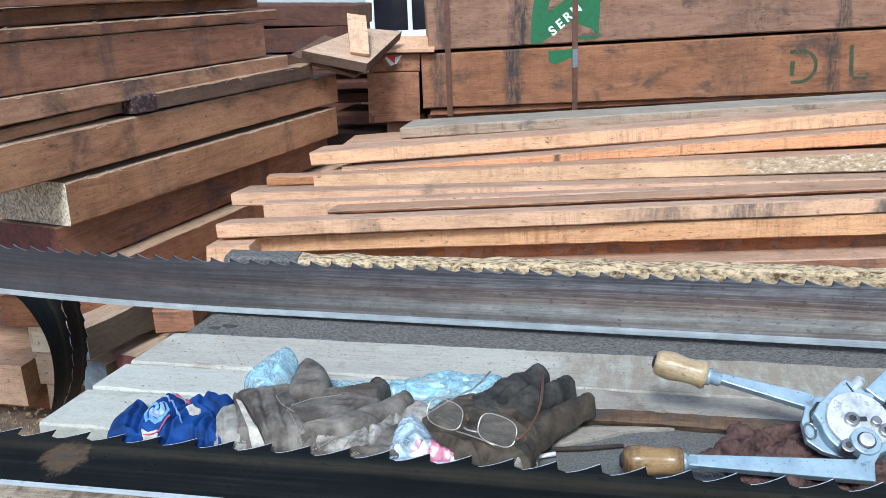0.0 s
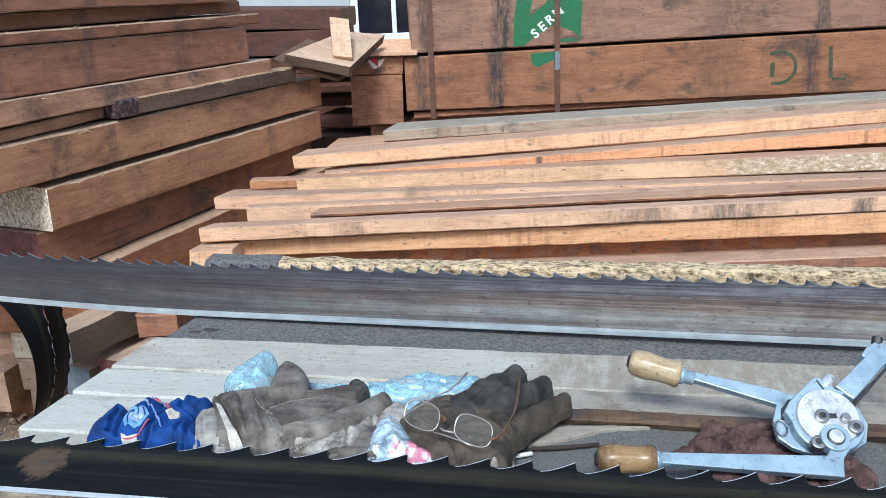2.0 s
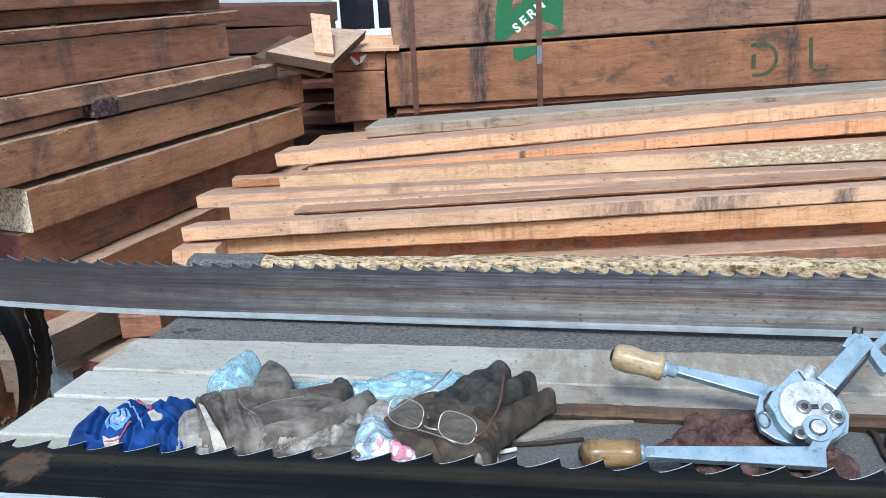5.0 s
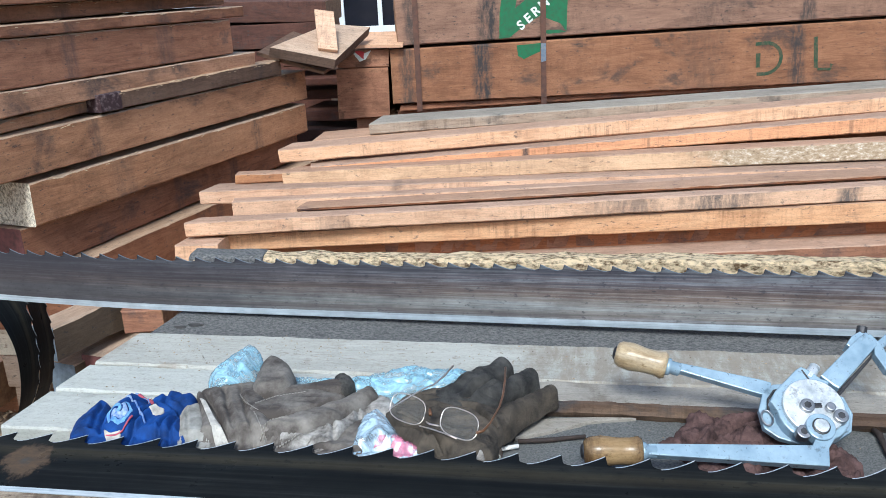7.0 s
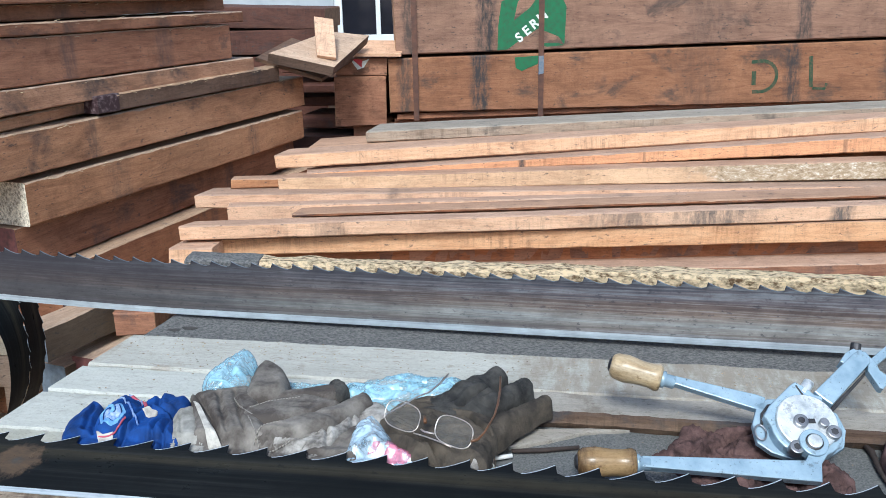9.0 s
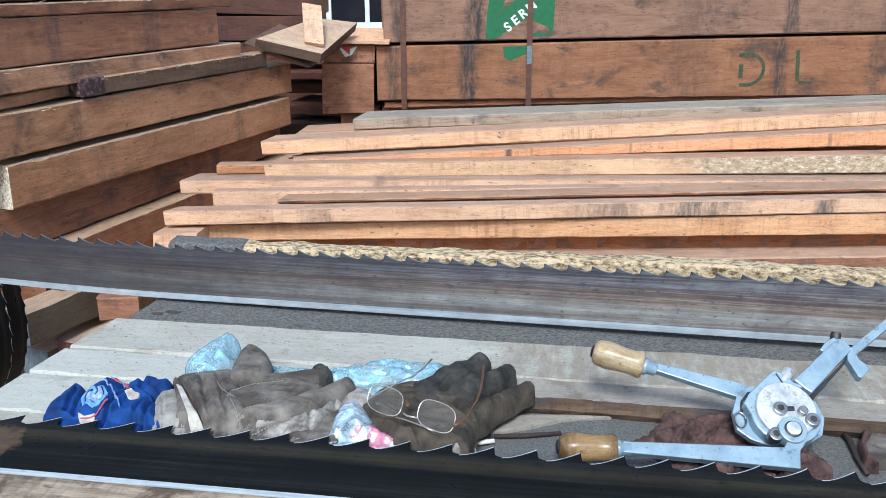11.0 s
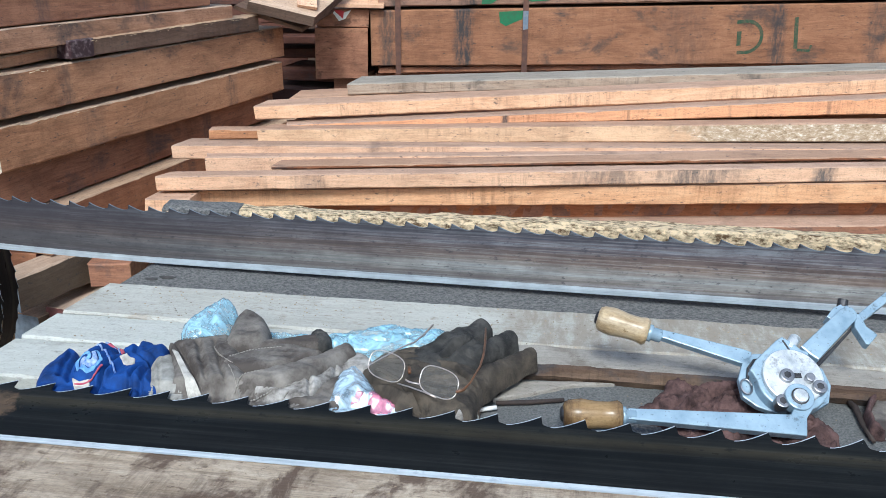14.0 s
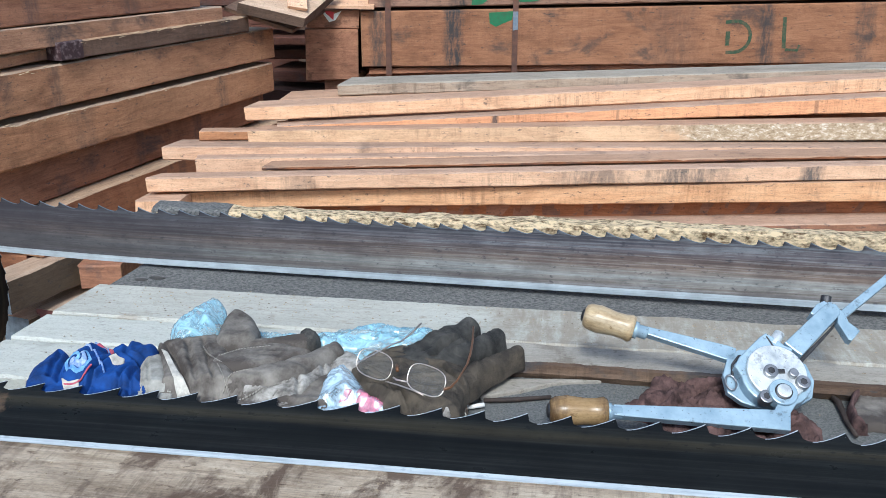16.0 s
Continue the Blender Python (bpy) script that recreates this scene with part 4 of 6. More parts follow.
# ---- band saw blade ----
def steel(name, tones, rough, metal, spec=0.5, wear_sheen=(), streak=(1.2, 130), rust=None, smear=0.5, worn=0.6, tail_tone=None):
    """Rolled steel, streaked along the band; tones from the back edge up to the teeth, worn steel and painted
    reflections both, are mixed in through the streaks.
    """
    m, n, l, b = nodes_of(name)
    uv = n.new("ShaderNodeUVMap")
    uv.uv_map = "band"

    def at(sx, sy):
        mp = n.new("ShaderNodeMapping")
        mp.inputs["Scale"].default_value = (sx, sy, 1)
        l.new(uv.outputs[0], mp.inputs["Vector"])
        return mp.outputs[0]
    f = noise_tex(n, l, at(*streak), 1.0, 7, 0.68)
    col = ramp(n, l, f, *tones)
    # tones across the band: worn steel, with reflections painted in
    if wear_sheen:
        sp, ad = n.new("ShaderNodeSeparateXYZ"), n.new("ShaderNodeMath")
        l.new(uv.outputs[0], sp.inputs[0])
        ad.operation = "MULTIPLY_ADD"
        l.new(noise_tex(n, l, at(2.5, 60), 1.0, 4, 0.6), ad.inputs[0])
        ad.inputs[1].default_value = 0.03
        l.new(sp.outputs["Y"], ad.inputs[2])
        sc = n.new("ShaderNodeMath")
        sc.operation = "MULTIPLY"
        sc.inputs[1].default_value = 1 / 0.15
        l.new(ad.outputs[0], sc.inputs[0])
        col = mix(n, l, worn, col, ramp(n, l, sc.outputs[0], *wear_sheen))
    f2 = noise_tex(n, l, at(9, 14), 1.5, 6, 0.66)
    col = mix(n, l, smear, col, ramp(n, l, f2, (0.36, (0.5, 0.48, 0.5)), (0.62, W1)), "MULTIPLY")
    f3 = noise_tex(n, l, at(45, 90), 1.0, 4, 0.7)
    col = mix(n, l, ramp(n, l, f3, (0.58, G), (0.66, (0.6, 0.6, 0.6))), col, tones[0][1])
    # tone turns darker towards high u, unevenly
    if tail_tone:
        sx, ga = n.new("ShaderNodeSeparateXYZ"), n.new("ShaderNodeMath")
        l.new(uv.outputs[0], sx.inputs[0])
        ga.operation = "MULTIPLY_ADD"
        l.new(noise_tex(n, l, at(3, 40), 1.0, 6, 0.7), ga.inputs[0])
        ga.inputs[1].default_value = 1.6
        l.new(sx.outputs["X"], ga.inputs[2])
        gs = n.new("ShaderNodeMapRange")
        gs.inputs["From Min"].default_value, gs.inputs["From Max"].default_value = tail_tone[0] + 0.8, tail_tone[1] + 0.8
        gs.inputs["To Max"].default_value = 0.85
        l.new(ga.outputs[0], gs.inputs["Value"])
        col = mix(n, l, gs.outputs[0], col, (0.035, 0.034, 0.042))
    if rust:
        vd = n.new("ShaderNodeVectorMath")
        vd.operation = "DISTANCE"
        l.new(uv.outputs[0], vd.inputs[0])
        vd.inputs[1].default_value = (rust[0], rust[1], 0)
        ad = n.new("ShaderNodeMath")
        ad.operation = "MULTIPLY_ADD"
        l.new(noise_tex(n, l, at(40, 40), 1.0, 5, 0.7), ad.inputs[0])
        ad.inputs[1].default_value = 0.075
        l.new(vd.outputs["Value"], ad.inputs[2])
        sc = n.new("ShaderNodeMath")
        sc.operation = "MULTIPLY"
        sc.inputs[1].default_value = 6.5
        l.new(ad.outputs[0], sc.inputs[0])
        col = mix(n, l, ramp(n, l, sc.outputs[0], (0.42, (0.85,) * 3), (0.5, G)), col, mix(n, l, 0.4, ramp(n, l, sc.outputs[0], (0.2, (0.06, 0.07, 0.075)), (0.33, (0.1, 0.068, 0.045))), ramp(n, l, f3, (0.4, (0.09, 0.062, 0.042)), (0.6, (0.03, 0.03, 0.03)))))
    l.new(col, b.inputs["Base Color"])
    l.new(ramp(n, l, f2, (0.3, (rough + 0.14,) * 3), (0.7, (rough - 0.06,) * 3)), b.inputs["Roughness"])
    b.inputs["Metallic"].default_value, b.inputs["Specular IOR Level"].default_value = metal, spec
    bump(n, l, b, f, 0.08, 0.001)
    return m


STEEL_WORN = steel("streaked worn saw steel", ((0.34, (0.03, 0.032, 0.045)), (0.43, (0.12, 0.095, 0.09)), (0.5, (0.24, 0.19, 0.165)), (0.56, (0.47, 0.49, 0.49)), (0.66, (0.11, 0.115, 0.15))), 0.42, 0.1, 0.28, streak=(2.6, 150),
                   wear_sheen=((0.1, (0.40, 0.47, 0.53)), (0.24, (0.19, 0.175, 0.165)), (0.38, (0.33, 0.355, 0.35)), (0.5, (0.19, 0.145, 0.122)), (0.64, (0.085, 0.066, 0.068)), (0.76, (0.095, 0.10, 0.13)), (0.88, (0.035, 0.05, 0.08))), smear=0.75, worn=0.7, tail_tone=(1.8, 3.1))
STEEL_BLUE = steel("blue-grey ground steel", ((0.3, (0.3, 0.36, 0.41)), (0.7, (0.58, 0.65, 0.7))), 0.42, 0.25, smear=0.6)
STEEL_TOOTH = steel("blued tooth steel", ((0.3, (0.1, 0.13, 0.17)), (0.7, (0.28, 0.34, 0.4))), 0.4, 0.4)
# the near run's dark reflection and brown highlight line are put into the colour
STEEL_BLACK = steel("black saw steel, dark reflection in its colour", ((0.3, (0.006, 0.007, 0.0085)), (0.5, (0.013, 0.0145, 0.015)), (0.68, (0.04, 0.042, 0.042))), 0.3, 0.0, 0.07,
                    wear_sheen=((0.1, (0.008, 0.009, 0.01)), (0.54, (0.006, 0.007, 0.007)), (0.64, (0.042, 0.037, 0.025)), (0.72, (0.02, 0.02, 0.017)), (0.8, (0.007, 0.008, 0.009))), rust=(0.63, 0.06))
STEEL_BACK = steel("ground back edge", ((0.3, (0.3, 0.36, 0.41)), (0.5, (0.5, 0.56, 0.6)), (0.7, (0.62, 0.67, 0.7))), 0.4, 0.3, smear=0.35, streak=(7, 260))
STEEL_BRIGHT = plain("bright ground tooth edge", (0.6, 0.64, 0.68), (0.75, 0.78, 0.82), 30, 0.35, 0.6)
TOOTH = ((0.0, 1.0), (-0.03, 0.82), (-0.035, 0.62), (-0.015, 0.44), (0.03, 0.28), (0.09, 0.14), (0.16, 0.05), (0.24, 0.0), (0.34, 0.03), (0.48, 0.15), (0.64, 0.36), (0.82, 0.66), (0.94, 0.88))


def saw_band(name, place, length, width, depth, pitch, face, edge_mat, tooth_mat, band=0.012, thick=0.0012, parent=None, phase=0.0, label="", bevel=0.0013):
    """A toothed steel band. place(u, v, w): u along it, v up from its back edge, w through its thickness."""
    cols = []
    k = math.floor(-phase / pitch)
    while phase + k * pitch < length:
        u0 = phase + k * pitch
        for i, (du, v) in enumerate(TOOTH):
            cols.append((u0 + du * pitch, u0 + (i + 0.5) / len(TOOTH) * pitch, width - depth + v * depth))
        k += 1
    cols = [c for c in cols if 0 <= c[1] <= length]
    rows = (0.0, band, 0.45 * width, width - 1.7 * depth)
    verts, faces, fm, uvs = [], [], [], []
    nr = len(rows) + 2
    for ut, ub, vt in cols:
        for w in (0, thick):
            for v in rows:
                verts.append(place(ub, v, w))
                uvs.append((ub, v))
            verts.append(place(ut + (0.0008 if vt > width - 0.5 * depth else 0), vt - bevel, w))
            verts.append(place(ut, vt, w))
            uvs += [(ut, vt - bevel), (ut, vt)]
    for i in range(len(cols) - 1):
        a, b = i * 2 * nr, (i + 1) * 2 * nr
        back = cols[i + 1][2] > cols[i][2]
        for r in range(nr - 1):
            faces += [(a + r, b + r, b + r + 1, a + r + 1), (a + nr + r, a + nr + r + 1, b + nr + r + 1, b + nr + r)]
            fm += [1 if r == 0 else 2 if r == nr - 2 and back else 0] * 2
        faces += [(a + nr - 1, b + nr - 1, b + 2 * nr - 1, a + 2 * nr - 1), (a, a + nr, b + nr, b)]
        fm += [2, 1]
    ob = mesh_ob(name, verts, faces, [face, edge_mat, tooth_mat], parent, label, False, fm)
    layer = ob.data.uv_layers.new(name="band")
    for lp in ob.data.loops:
        layer.data[lp.index].uv = uvs[lp.vertex_index]
    return ob


PITCH = 0.0608
saw = thing("band_saw_blade", "long wide band saw blade looped over a workbench", "saw blade")


def far_run(u, v, w):
    """u runs from the far right to the left end, where the band lifts a little and swings off the bench."""
    x = RIGHT + 0.1 - u
    y = 1.6115 - 0.038 * x
    z = 0.850 + 0.006 * x
    k = max(0.0, -0.8 - x)
    z += 0.03 * k * k
    y += 0.02 * k * k
    return (x, y + w, z + v * 0.985)


def near_run(u, v, w):
    """Lies nearly flat along the front rail, teeth a little raised."""
    x = -1.45 + u
    d = x + 0.8155
    y0, z0 = 0.9433 + 0.0125 * d, 0.8478
    y1, z1 = 1.0661 + 0.0117 * d, 0.872 + 0.0082 * d
    f = v / 0.125
    return (x, y0 + (y1 - y0) * f + w * 0.17, z0 + (z1 - z0) * f - w + 0.004 * math.sin(math.pi * min(f, 1.0)))


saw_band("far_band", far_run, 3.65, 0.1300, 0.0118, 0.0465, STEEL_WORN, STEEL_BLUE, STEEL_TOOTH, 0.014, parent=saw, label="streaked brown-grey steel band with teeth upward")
saw_band("near_band", near_run, 3.4, 0.125, 0.0225, PITCH, STEEL_BLACK, STEEL_BACK, STEEL_BRIGHT, 0.0085, parent=saw, phase=(-0.8155 + 1.45) % PITCH, label="steel band, black as a painted dark reflection, with bright tooth edges")


def smooth_path(pts):
    """A dense curve through pts."""
    out = []
    P_ = [Vector(p) for p in pts]
    for i in range(len(P_) - 1):
        p0, p1, p2, p3 = P_[max(i - 1, 0)], P_[i], P_[i + 1], P_[min(i + 2, len(P_) - 1)]
        for j in range(10):
            t = j / 10
            out.append(0.5 * ((2 * p1) + (p2 - p0) * t + (2 * p0 - 5 * p1 + 4 * p2 - p3) * t * t + (3 * p1 - p0 - 3 * p2 + p3) * t ** 3))
    return out + [P_[-1]]


def loop_run(left, right):
    a, b = smooth_path(left), smooth_path(right)
    run = [0.0]
    for i in range(1, len(a)):
        run.append(run[-1] + (b[i] - b[i - 1]).length)

    def place(u, v, w):
        u = min(max(u, 0), run[-1] - 1e-6)
        i = max(k for k in range(len(run) - 1) if run[k] <= u)
        t = (u - run[i]) / max(run[i + 1] - run[i], 1e-9)
        p, q = a[i].lerp(a[i + 1], t), b[i].lerp(b[i + 1], t)
        d = (q - p)
        n = d.cross(b[i + 1] - b[i]).normalized()
        return tuple(p + d * (v / 0.127) + n * w)
    return place, run[-1]


pl_, ln_ = loop_run([(-1.730, 1.88, 0.835), (-1.650, 1.89, 0.80), (-1.584, 1.9, 0.735), (-1.537, 1.9, 0.639), (-1.532, 1.9, 0.538), (-1.558, 1.9, 0.433), (-1.610, 1.9, 0.34)],
                    [(-1.705, 1.98, 0.87), (-1.605, 1.98, 0.82), (-1.535, 1.98, 0.739), (-1.521, 1.98, 0.658), (-1.521, 1.98, 0.558), (-1.545, 1.98, 0.465), (-1.605, 1.98, 0.36)])
saw_band("loop_band", pl_, ln_, 0.127, 0.014, 0.0488, STEEL_BLACK, STEEL_BLACK, STEEL_BLUE, 0.01, parent=saw, label="black steel band hanging in a loop off the bench")
pl_, ln_ = loop_run([(-1.585, 1.99, 0.80), (-1.545, 1.99, 0.735), (-1.533, 1.99, 0.655), (-1.533, 1.99, 0.555), (-1.555, 1.99, 0.455), (-1.615, 1.99, 0.35)],
                    [(-1.585, 2.07, 0.81), (-1.550, 2.07, 0.735), (-1.535, 2.07, 0.645), (-1.535, 2.07, 0.555), (-1.565, 2.07, 0.44), (-1.625, 2.07, 0.33)])
saw_band("loop_band", pl_, ln_, 0.127, 0.014, 0.0488, STEEL_BLACK, STEEL_BLACK, STEEL_BLUE, 0.01, parent=saw)

# ---- saw-setting tool ----
def grimy(m, amount=0.75):
    """Greasy dirt and small chips over a painted surface."""
    n, l = m.node_tree.nodes, m.node_tree.links
    b = n["Principled BSDF"]
    col = b.inputs["Base Color"].links[0].from_socket
    v = mapped(n, l, (1, 1, 1))
    spots = ramp(n, l, noise_tex(n, l, v, 55, 8, 0.72), (0.56, G), (0.68, (amount,) * 3))
    chips = ramp(n, l, noise_tex(n, l, v, 210, 3, 0.6), (0.66, G), (0.7, (0.8,) * 3))
    col = mix(n, l, spots, col, (0.07, 0.075, 0.078))
    l.new(mix(n, l, chips, col, (0.045, 0.04, 0.036)), b.inputs["Base Color"])
    return m


TOOL_BLUE = plain("light blue-grey enamel", (0.19, 0.28, 0.36), (0.31, 0.42, 0.51), 22, 0.27, 0.15, relief=0.15, lo=0.3, hi=0.62)
TOOL_WORN = plain("worn bare and enamelled metal", (0.8, 0.82, 0.82), (0.3, 0.35, 0.38), 30, 0.3, 0.55, relief=0.15, lo=0.45, hi=0.75)
grimy(TOOL_BLUE)
grimy(TOOL_WORN, 0.6)
TOOL_STEEL = plain("dull steel", (0.35, 0.36, 0.38), (0.22, 0.23, 0.25), 60, 0.35, 0.9)
TOOL_DARK = plain("dark greasy metal", (0.03, 0.03, 0.035), (0.07, 0.07, 0.075), 60, 0.45, 0.6)
HANDLE = wood("varnished worn handle", (0.42, 0.3, 0.145), (0.25, 0.155, 0.062), (0.08, 0.042, 0.019), stain=(0.07, 0.04, 0.018), stain_amount=0.6, vary=0.0, rough=0.24, saw=0.0, relief=0.06, spread=0.55, bands=((0.0, 0.012, 0.85), (0.083, 0.013, 0.8), (0.02, 0.004, 0.5)))
ta, ya = radians(36), radians(9)
e1 = Vector((math.cos(ya), math.sin(ya), 0))
e2 = Vector((-math.sin(ya) * math.cos(ta), math.cos(ya) * math.cos(ta), math.sin(ta)))
tm = Matrix((e1, e2, e1.cross(e2))).transposed().to_4x4()
tm.translation = (0.3418, 1.1812, 0.8765)
tool = thing("saw_setting_tool", "light blue cast saw-setting tool with two wooden handles on a bench", "tool", tm)


def bar(name, x0, y0, x1, y1, w0, w1, z0, z1, mat, parent=tool, bev=0.0015):
    bm = bmesh.new()
    d = Vector((x1 - x0, y1 - y0)).normalized()
    nx, ny = -d.y, d.x
    prism_bm(bm, [(x0 - nx * w0 / 2, y0 - ny * w0 / 2), (x1 - nx * w1 / 2, y1 - ny * w1 / 2), (x1 + nx * w1 / 2, y1 + ny * w1 / 2), (x0 + nx * w0 / 2, y0 + ny * w0 / 2)], z0, z1, bev)
    return part(name, bm, mat, parent)


def disc(name, x, y, r, z0, z1, mat, seg=40, bev=0.0015, parent=tool, label=""):
    bm = bmesh.new()
    cyl_bm(bm, r, z0, z1, x, y, seg, bev)
    return part(name, bm, mat, parent, label, False)


# housing: back plate, round body, bare front disc
bm = bmesh.new()
prism_bm(bm, [(-0.073, 0.016), (-0.074, 0.045), (-0.06, 0.078), (-0.044, 0.087), (0.01, 0.088), (0.056, 0.062), (0.062, 0.034), (0.052, 0.006), (0.018, -0.012), (-0.03, -0.01), (-0.055, 0.0)], -0.028, -0.018, 0.0015)
part("back_plate", bm, TOOL_BLUE, tool)
bm = bmesh.new()
pts = [(-0.061, 0.05), (-0.05, 0.066), (-0.012, 0.1), (-0.002, 0.106), (0.012, 0.096), (0.022, 0.084), (0.034, 0.079)]
pts += [(-0.002 + 0.052 * math.cos(a), 0.031 + 0.047 * math.sin(a)) for a in [radians(55 - k * 14) for k in range(18)]]
prism_bm(bm, pts, -0.018, 0.002, 0.0025)
part("housing", bm, TOOL_BLUE, tool)
disc("face_disc", -0.003, 0.036, 0.044, 0.002, 0.010, TOOL_WORN, label="bare scratched metal disc")
bar("clamp_slit", -0.003, 0.099, 0.008, 0.072, 0.0022, 0.0022, 0.0015, 0.0032, TOOL_DARK, bev=0)
disc("pivot_boss", -0.006, -0.002, 0.0205, 0.002, 0.022, TOOL_BLUE)
disc("pivot_bolt", -0.006, -0.002, 0.0105, 0.022, 0.027, TOOL_WORN)
disc("bolt_ring", -0.006, -0.002, 0.0125, 0.022, 0.0235, TOOL_DARK)
for x, y in ((-0.014, 0.0347), (0.0295, 0.0164), (-0.0294, -0.0063)):
    s = disc("cap_screw", x, y, 0.0105, 0.001, 0.017, TOOL_STEEL, 24)
    disc("socket", x, y, 0.0055, 0.0172, 0.0176, TOOL_DARK, 6, 0, s)
disc("stud", 0.0176, 0.0301, 0.007, 0.010, 0.02, TOOL_STEEL, 20)
bar("slot_block", -0.003, 0.036, 0.008, 0.036, 0.007, 0.007, 0.010, 0.013, TOOL_DARK)
bm = bmesh.new()
cyl_bm(bm, 0.0085, 0, 0.026, seg=18, bev=0.001)
k = part("clamp_screw", bm, TOOL_WORN, tool)
k.matrix_basis = pose(0.006, 0.088, -0.006, -90, 0, -38)
# D-ring on the back plate
tube("ring", [(-0.066 + 0.008 * math.cos(a), 0.03 + 0.012 * math.sin(a), -0.014) for a in [radians(20 * i) for i in range(19)]], 0.0016, TOOL_STEEL, tool)
tube("ring", [(-0.062, 0.04, -0.015), (-0.058, 0.06, -0.014), (-0.046, 0.074, -0.014), (-0.036, 0.075, -0.014)], 0.002, TOOL_DARK, tool)
# lower lever
bm = bmesh.new()
prism_bm(bm, [(-0.254, -0.0349), (-0.0072, -0.0596), (-0.0011, -0.0327), (0.012, -0.017), (-0.016, -0.017), (-0.0228, -0.0274), (-0.252, -0.0182)], 0.003, 0.017, 0.0015)
part("lever", bm, TOOL_BLUE, tool)
# upper lever
bm = bmesh.new()
prism_bm(bm, [(-0.19, 0.1195), (-0.066, 0.0715), (-0.05, 0.068), (-0.045, 0.09), (-0.058, 0.0955), (-0.1936, 0.134)], -0.030, -0.018, 0.0015)
part("lever", bm, TOOL_BLUE, tool)


def handle(x, y, z, ang, length, wood_mat):
    vs, fs = lathe([(0, 0.012), (0.002, 0.017), (0.008, 0.0205), (length * 0.3, 0.0225), (length * 0.6, 0.0195), (length * 0.8, 0.0195), (length * 0.93, 0.022), (length, 0.019)])
    h = mesh_ob("handle", vs, fs, wood_mat, tool, "turned varnished wooden handle, worn pale", True)
    h.matrix_basis = pose(x, y, z, 30, 0, ang)
    vs, fs = lathe([(-0.004, 0.004), (-0.003, 0.009), (0.001, 0.0125), (0.003, 0.0125)], 16)
    mesh_ob("end_cap", vs, fs, TOOL_DARK, h, "dark metal cap", True)
    vs, fs = lathe([(length - 0.001, 0.0135), (length + 0.006, 0.0135), (length + 0.007, 0.0105), (length + 0.02, 0.0105), (length + 0.022, 0.008)], 20)
    mesh_ob("ferrule", vs, fs, TOOL_BLUE, h, "blue-grey metal ferrule", True)


handle(-0.345, -0.0235, 0.008, -2.0, 0.083, HANDLE)
HANDLE_PALE = wood("handle worn to pale wood", (0.62, 0.55, 0.42), (0.44, 0.35, 0.22), (0.22, 0.14, 0.065), stain=(0.14, 0.09, 0.04), stain_amount=0.6, vary=0.0, rough=0.28, saw=0.0, relief=0.06, spread=0.58)
handle(-0.273, 0.1535, -0.024, -19.5, 0.08, HANDLE_PALE)
# upper arm with clamp and gauge bar
bm = bmesh.new()
prism_bm(bm, [(0.022, 0.088), (0.098, 0.153), (0.108, 0.159), (0.118, 0.156), (0.1225, 0.146), (0.12, 0.137), (0.0435, 0.066), (0.036, 0.072)], -0.012, 0.004, 0.002)
part("arm", bm, TOOL_BLUE, tool)
bm = bmesh.new()
prism_bm(bm, [(0.046, 0.060), (0.116, 0.126), (0.122, 0.136), (0.0435, 0.066)], -0.026, -0.012, 0.001)
part("arm_web", bm, TOOL_DARK, tool)
bm = bmesh.new()
prism_bm(bm, [(0.081, 0.148), (0.094, 0.163), (0.112, 0.172), (0.120, 0.166), (0.100, 0.146), (0.09, 0.14)], -0.03, -0.010, 0.001)
part("clamp", bm, TOOL_BLUE, tool)
bm = bmesh.new()
cyl_bm(bm, 0.008, 0, 0.014, seg=16, bev=0.001)
k = part("clamp_nut", bm, TOOL_DARK, tool)
k.matrix_basis = pose(0.112, 0.168, -0.018, -60, 30, 0)
bm = bmesh.new()
prism_bm(bm, [(0.113, 0.1235), (0.122, 0.094), (0.127, 0.092), (0.1438, 0.1087), (0.142, 0.113), (0.131, 0.124), (0.129, 0.14), (0.121, 0.15)], -0.012, 0.002, 0.0015)
part("gauge_block", bm, TOOL_BLUE, tool)
bar("gauge_bar", 0.124, 0.1395, 0.235, 0.222, 0.013, 0.013, -0.020, -0.010, TOOL_BLUE)

# ---- soft things on the bench ----
def cloth(name, a, c, scale=60, rough=0.9, relief_=0.3):
    return plain(name, a, c, scale, rough, relief=relief_, dist=0.0015, spec=0.2, lo=0.3, hi=0.7)


GLOVE_GREY = plain("worn grey-brown leather", (0.062, 0.052, 0.046), (0.27, 0.25, 0.225), 14, 0.75, relief=0.7, dist=0.002, spec=0.3, lo=0.44, hi=0.74)
GLOVE_DARK = plain("blackened leather", (0.016, 0.016, 0.016), (0.07, 0.067, 0.062), 30, 0.85, relief=1.0, dist=0.003, spec=0.3)
GLOVE_BROWN = plain("greasy brown leather", (0.105, 0.085, 0.064), (0.026, 0.022, 0.018), 24, 0.75, relief=1.0, dist=0.003, spec=0.3)
LINING = cloth("pale cuff lining", (0.37, 0.365, 0.34), (0.17, 0.165, 0.15), 45)
WORN_WHITE = cloth("cloth worn white", (0.62, 0.6, 0.55), (0.28, 0.26, 0.235), 50)
STITCH = plain("pale stitching", (0.34, 0.32, 0.29), (0.2, 0.185, 0.165), 30, 0.9)
RAG = cloth("brown red rag", (0.14, 0.085, 0.08), (0.022, 0.014, 0.014), 46, 0.95, 1.0)
CAP_BLUE = cloth("royal blue cloth", (0.006, 0.02, 0.075), (0.012, 0.066, 0.29), 24, 0.8, 0.6)
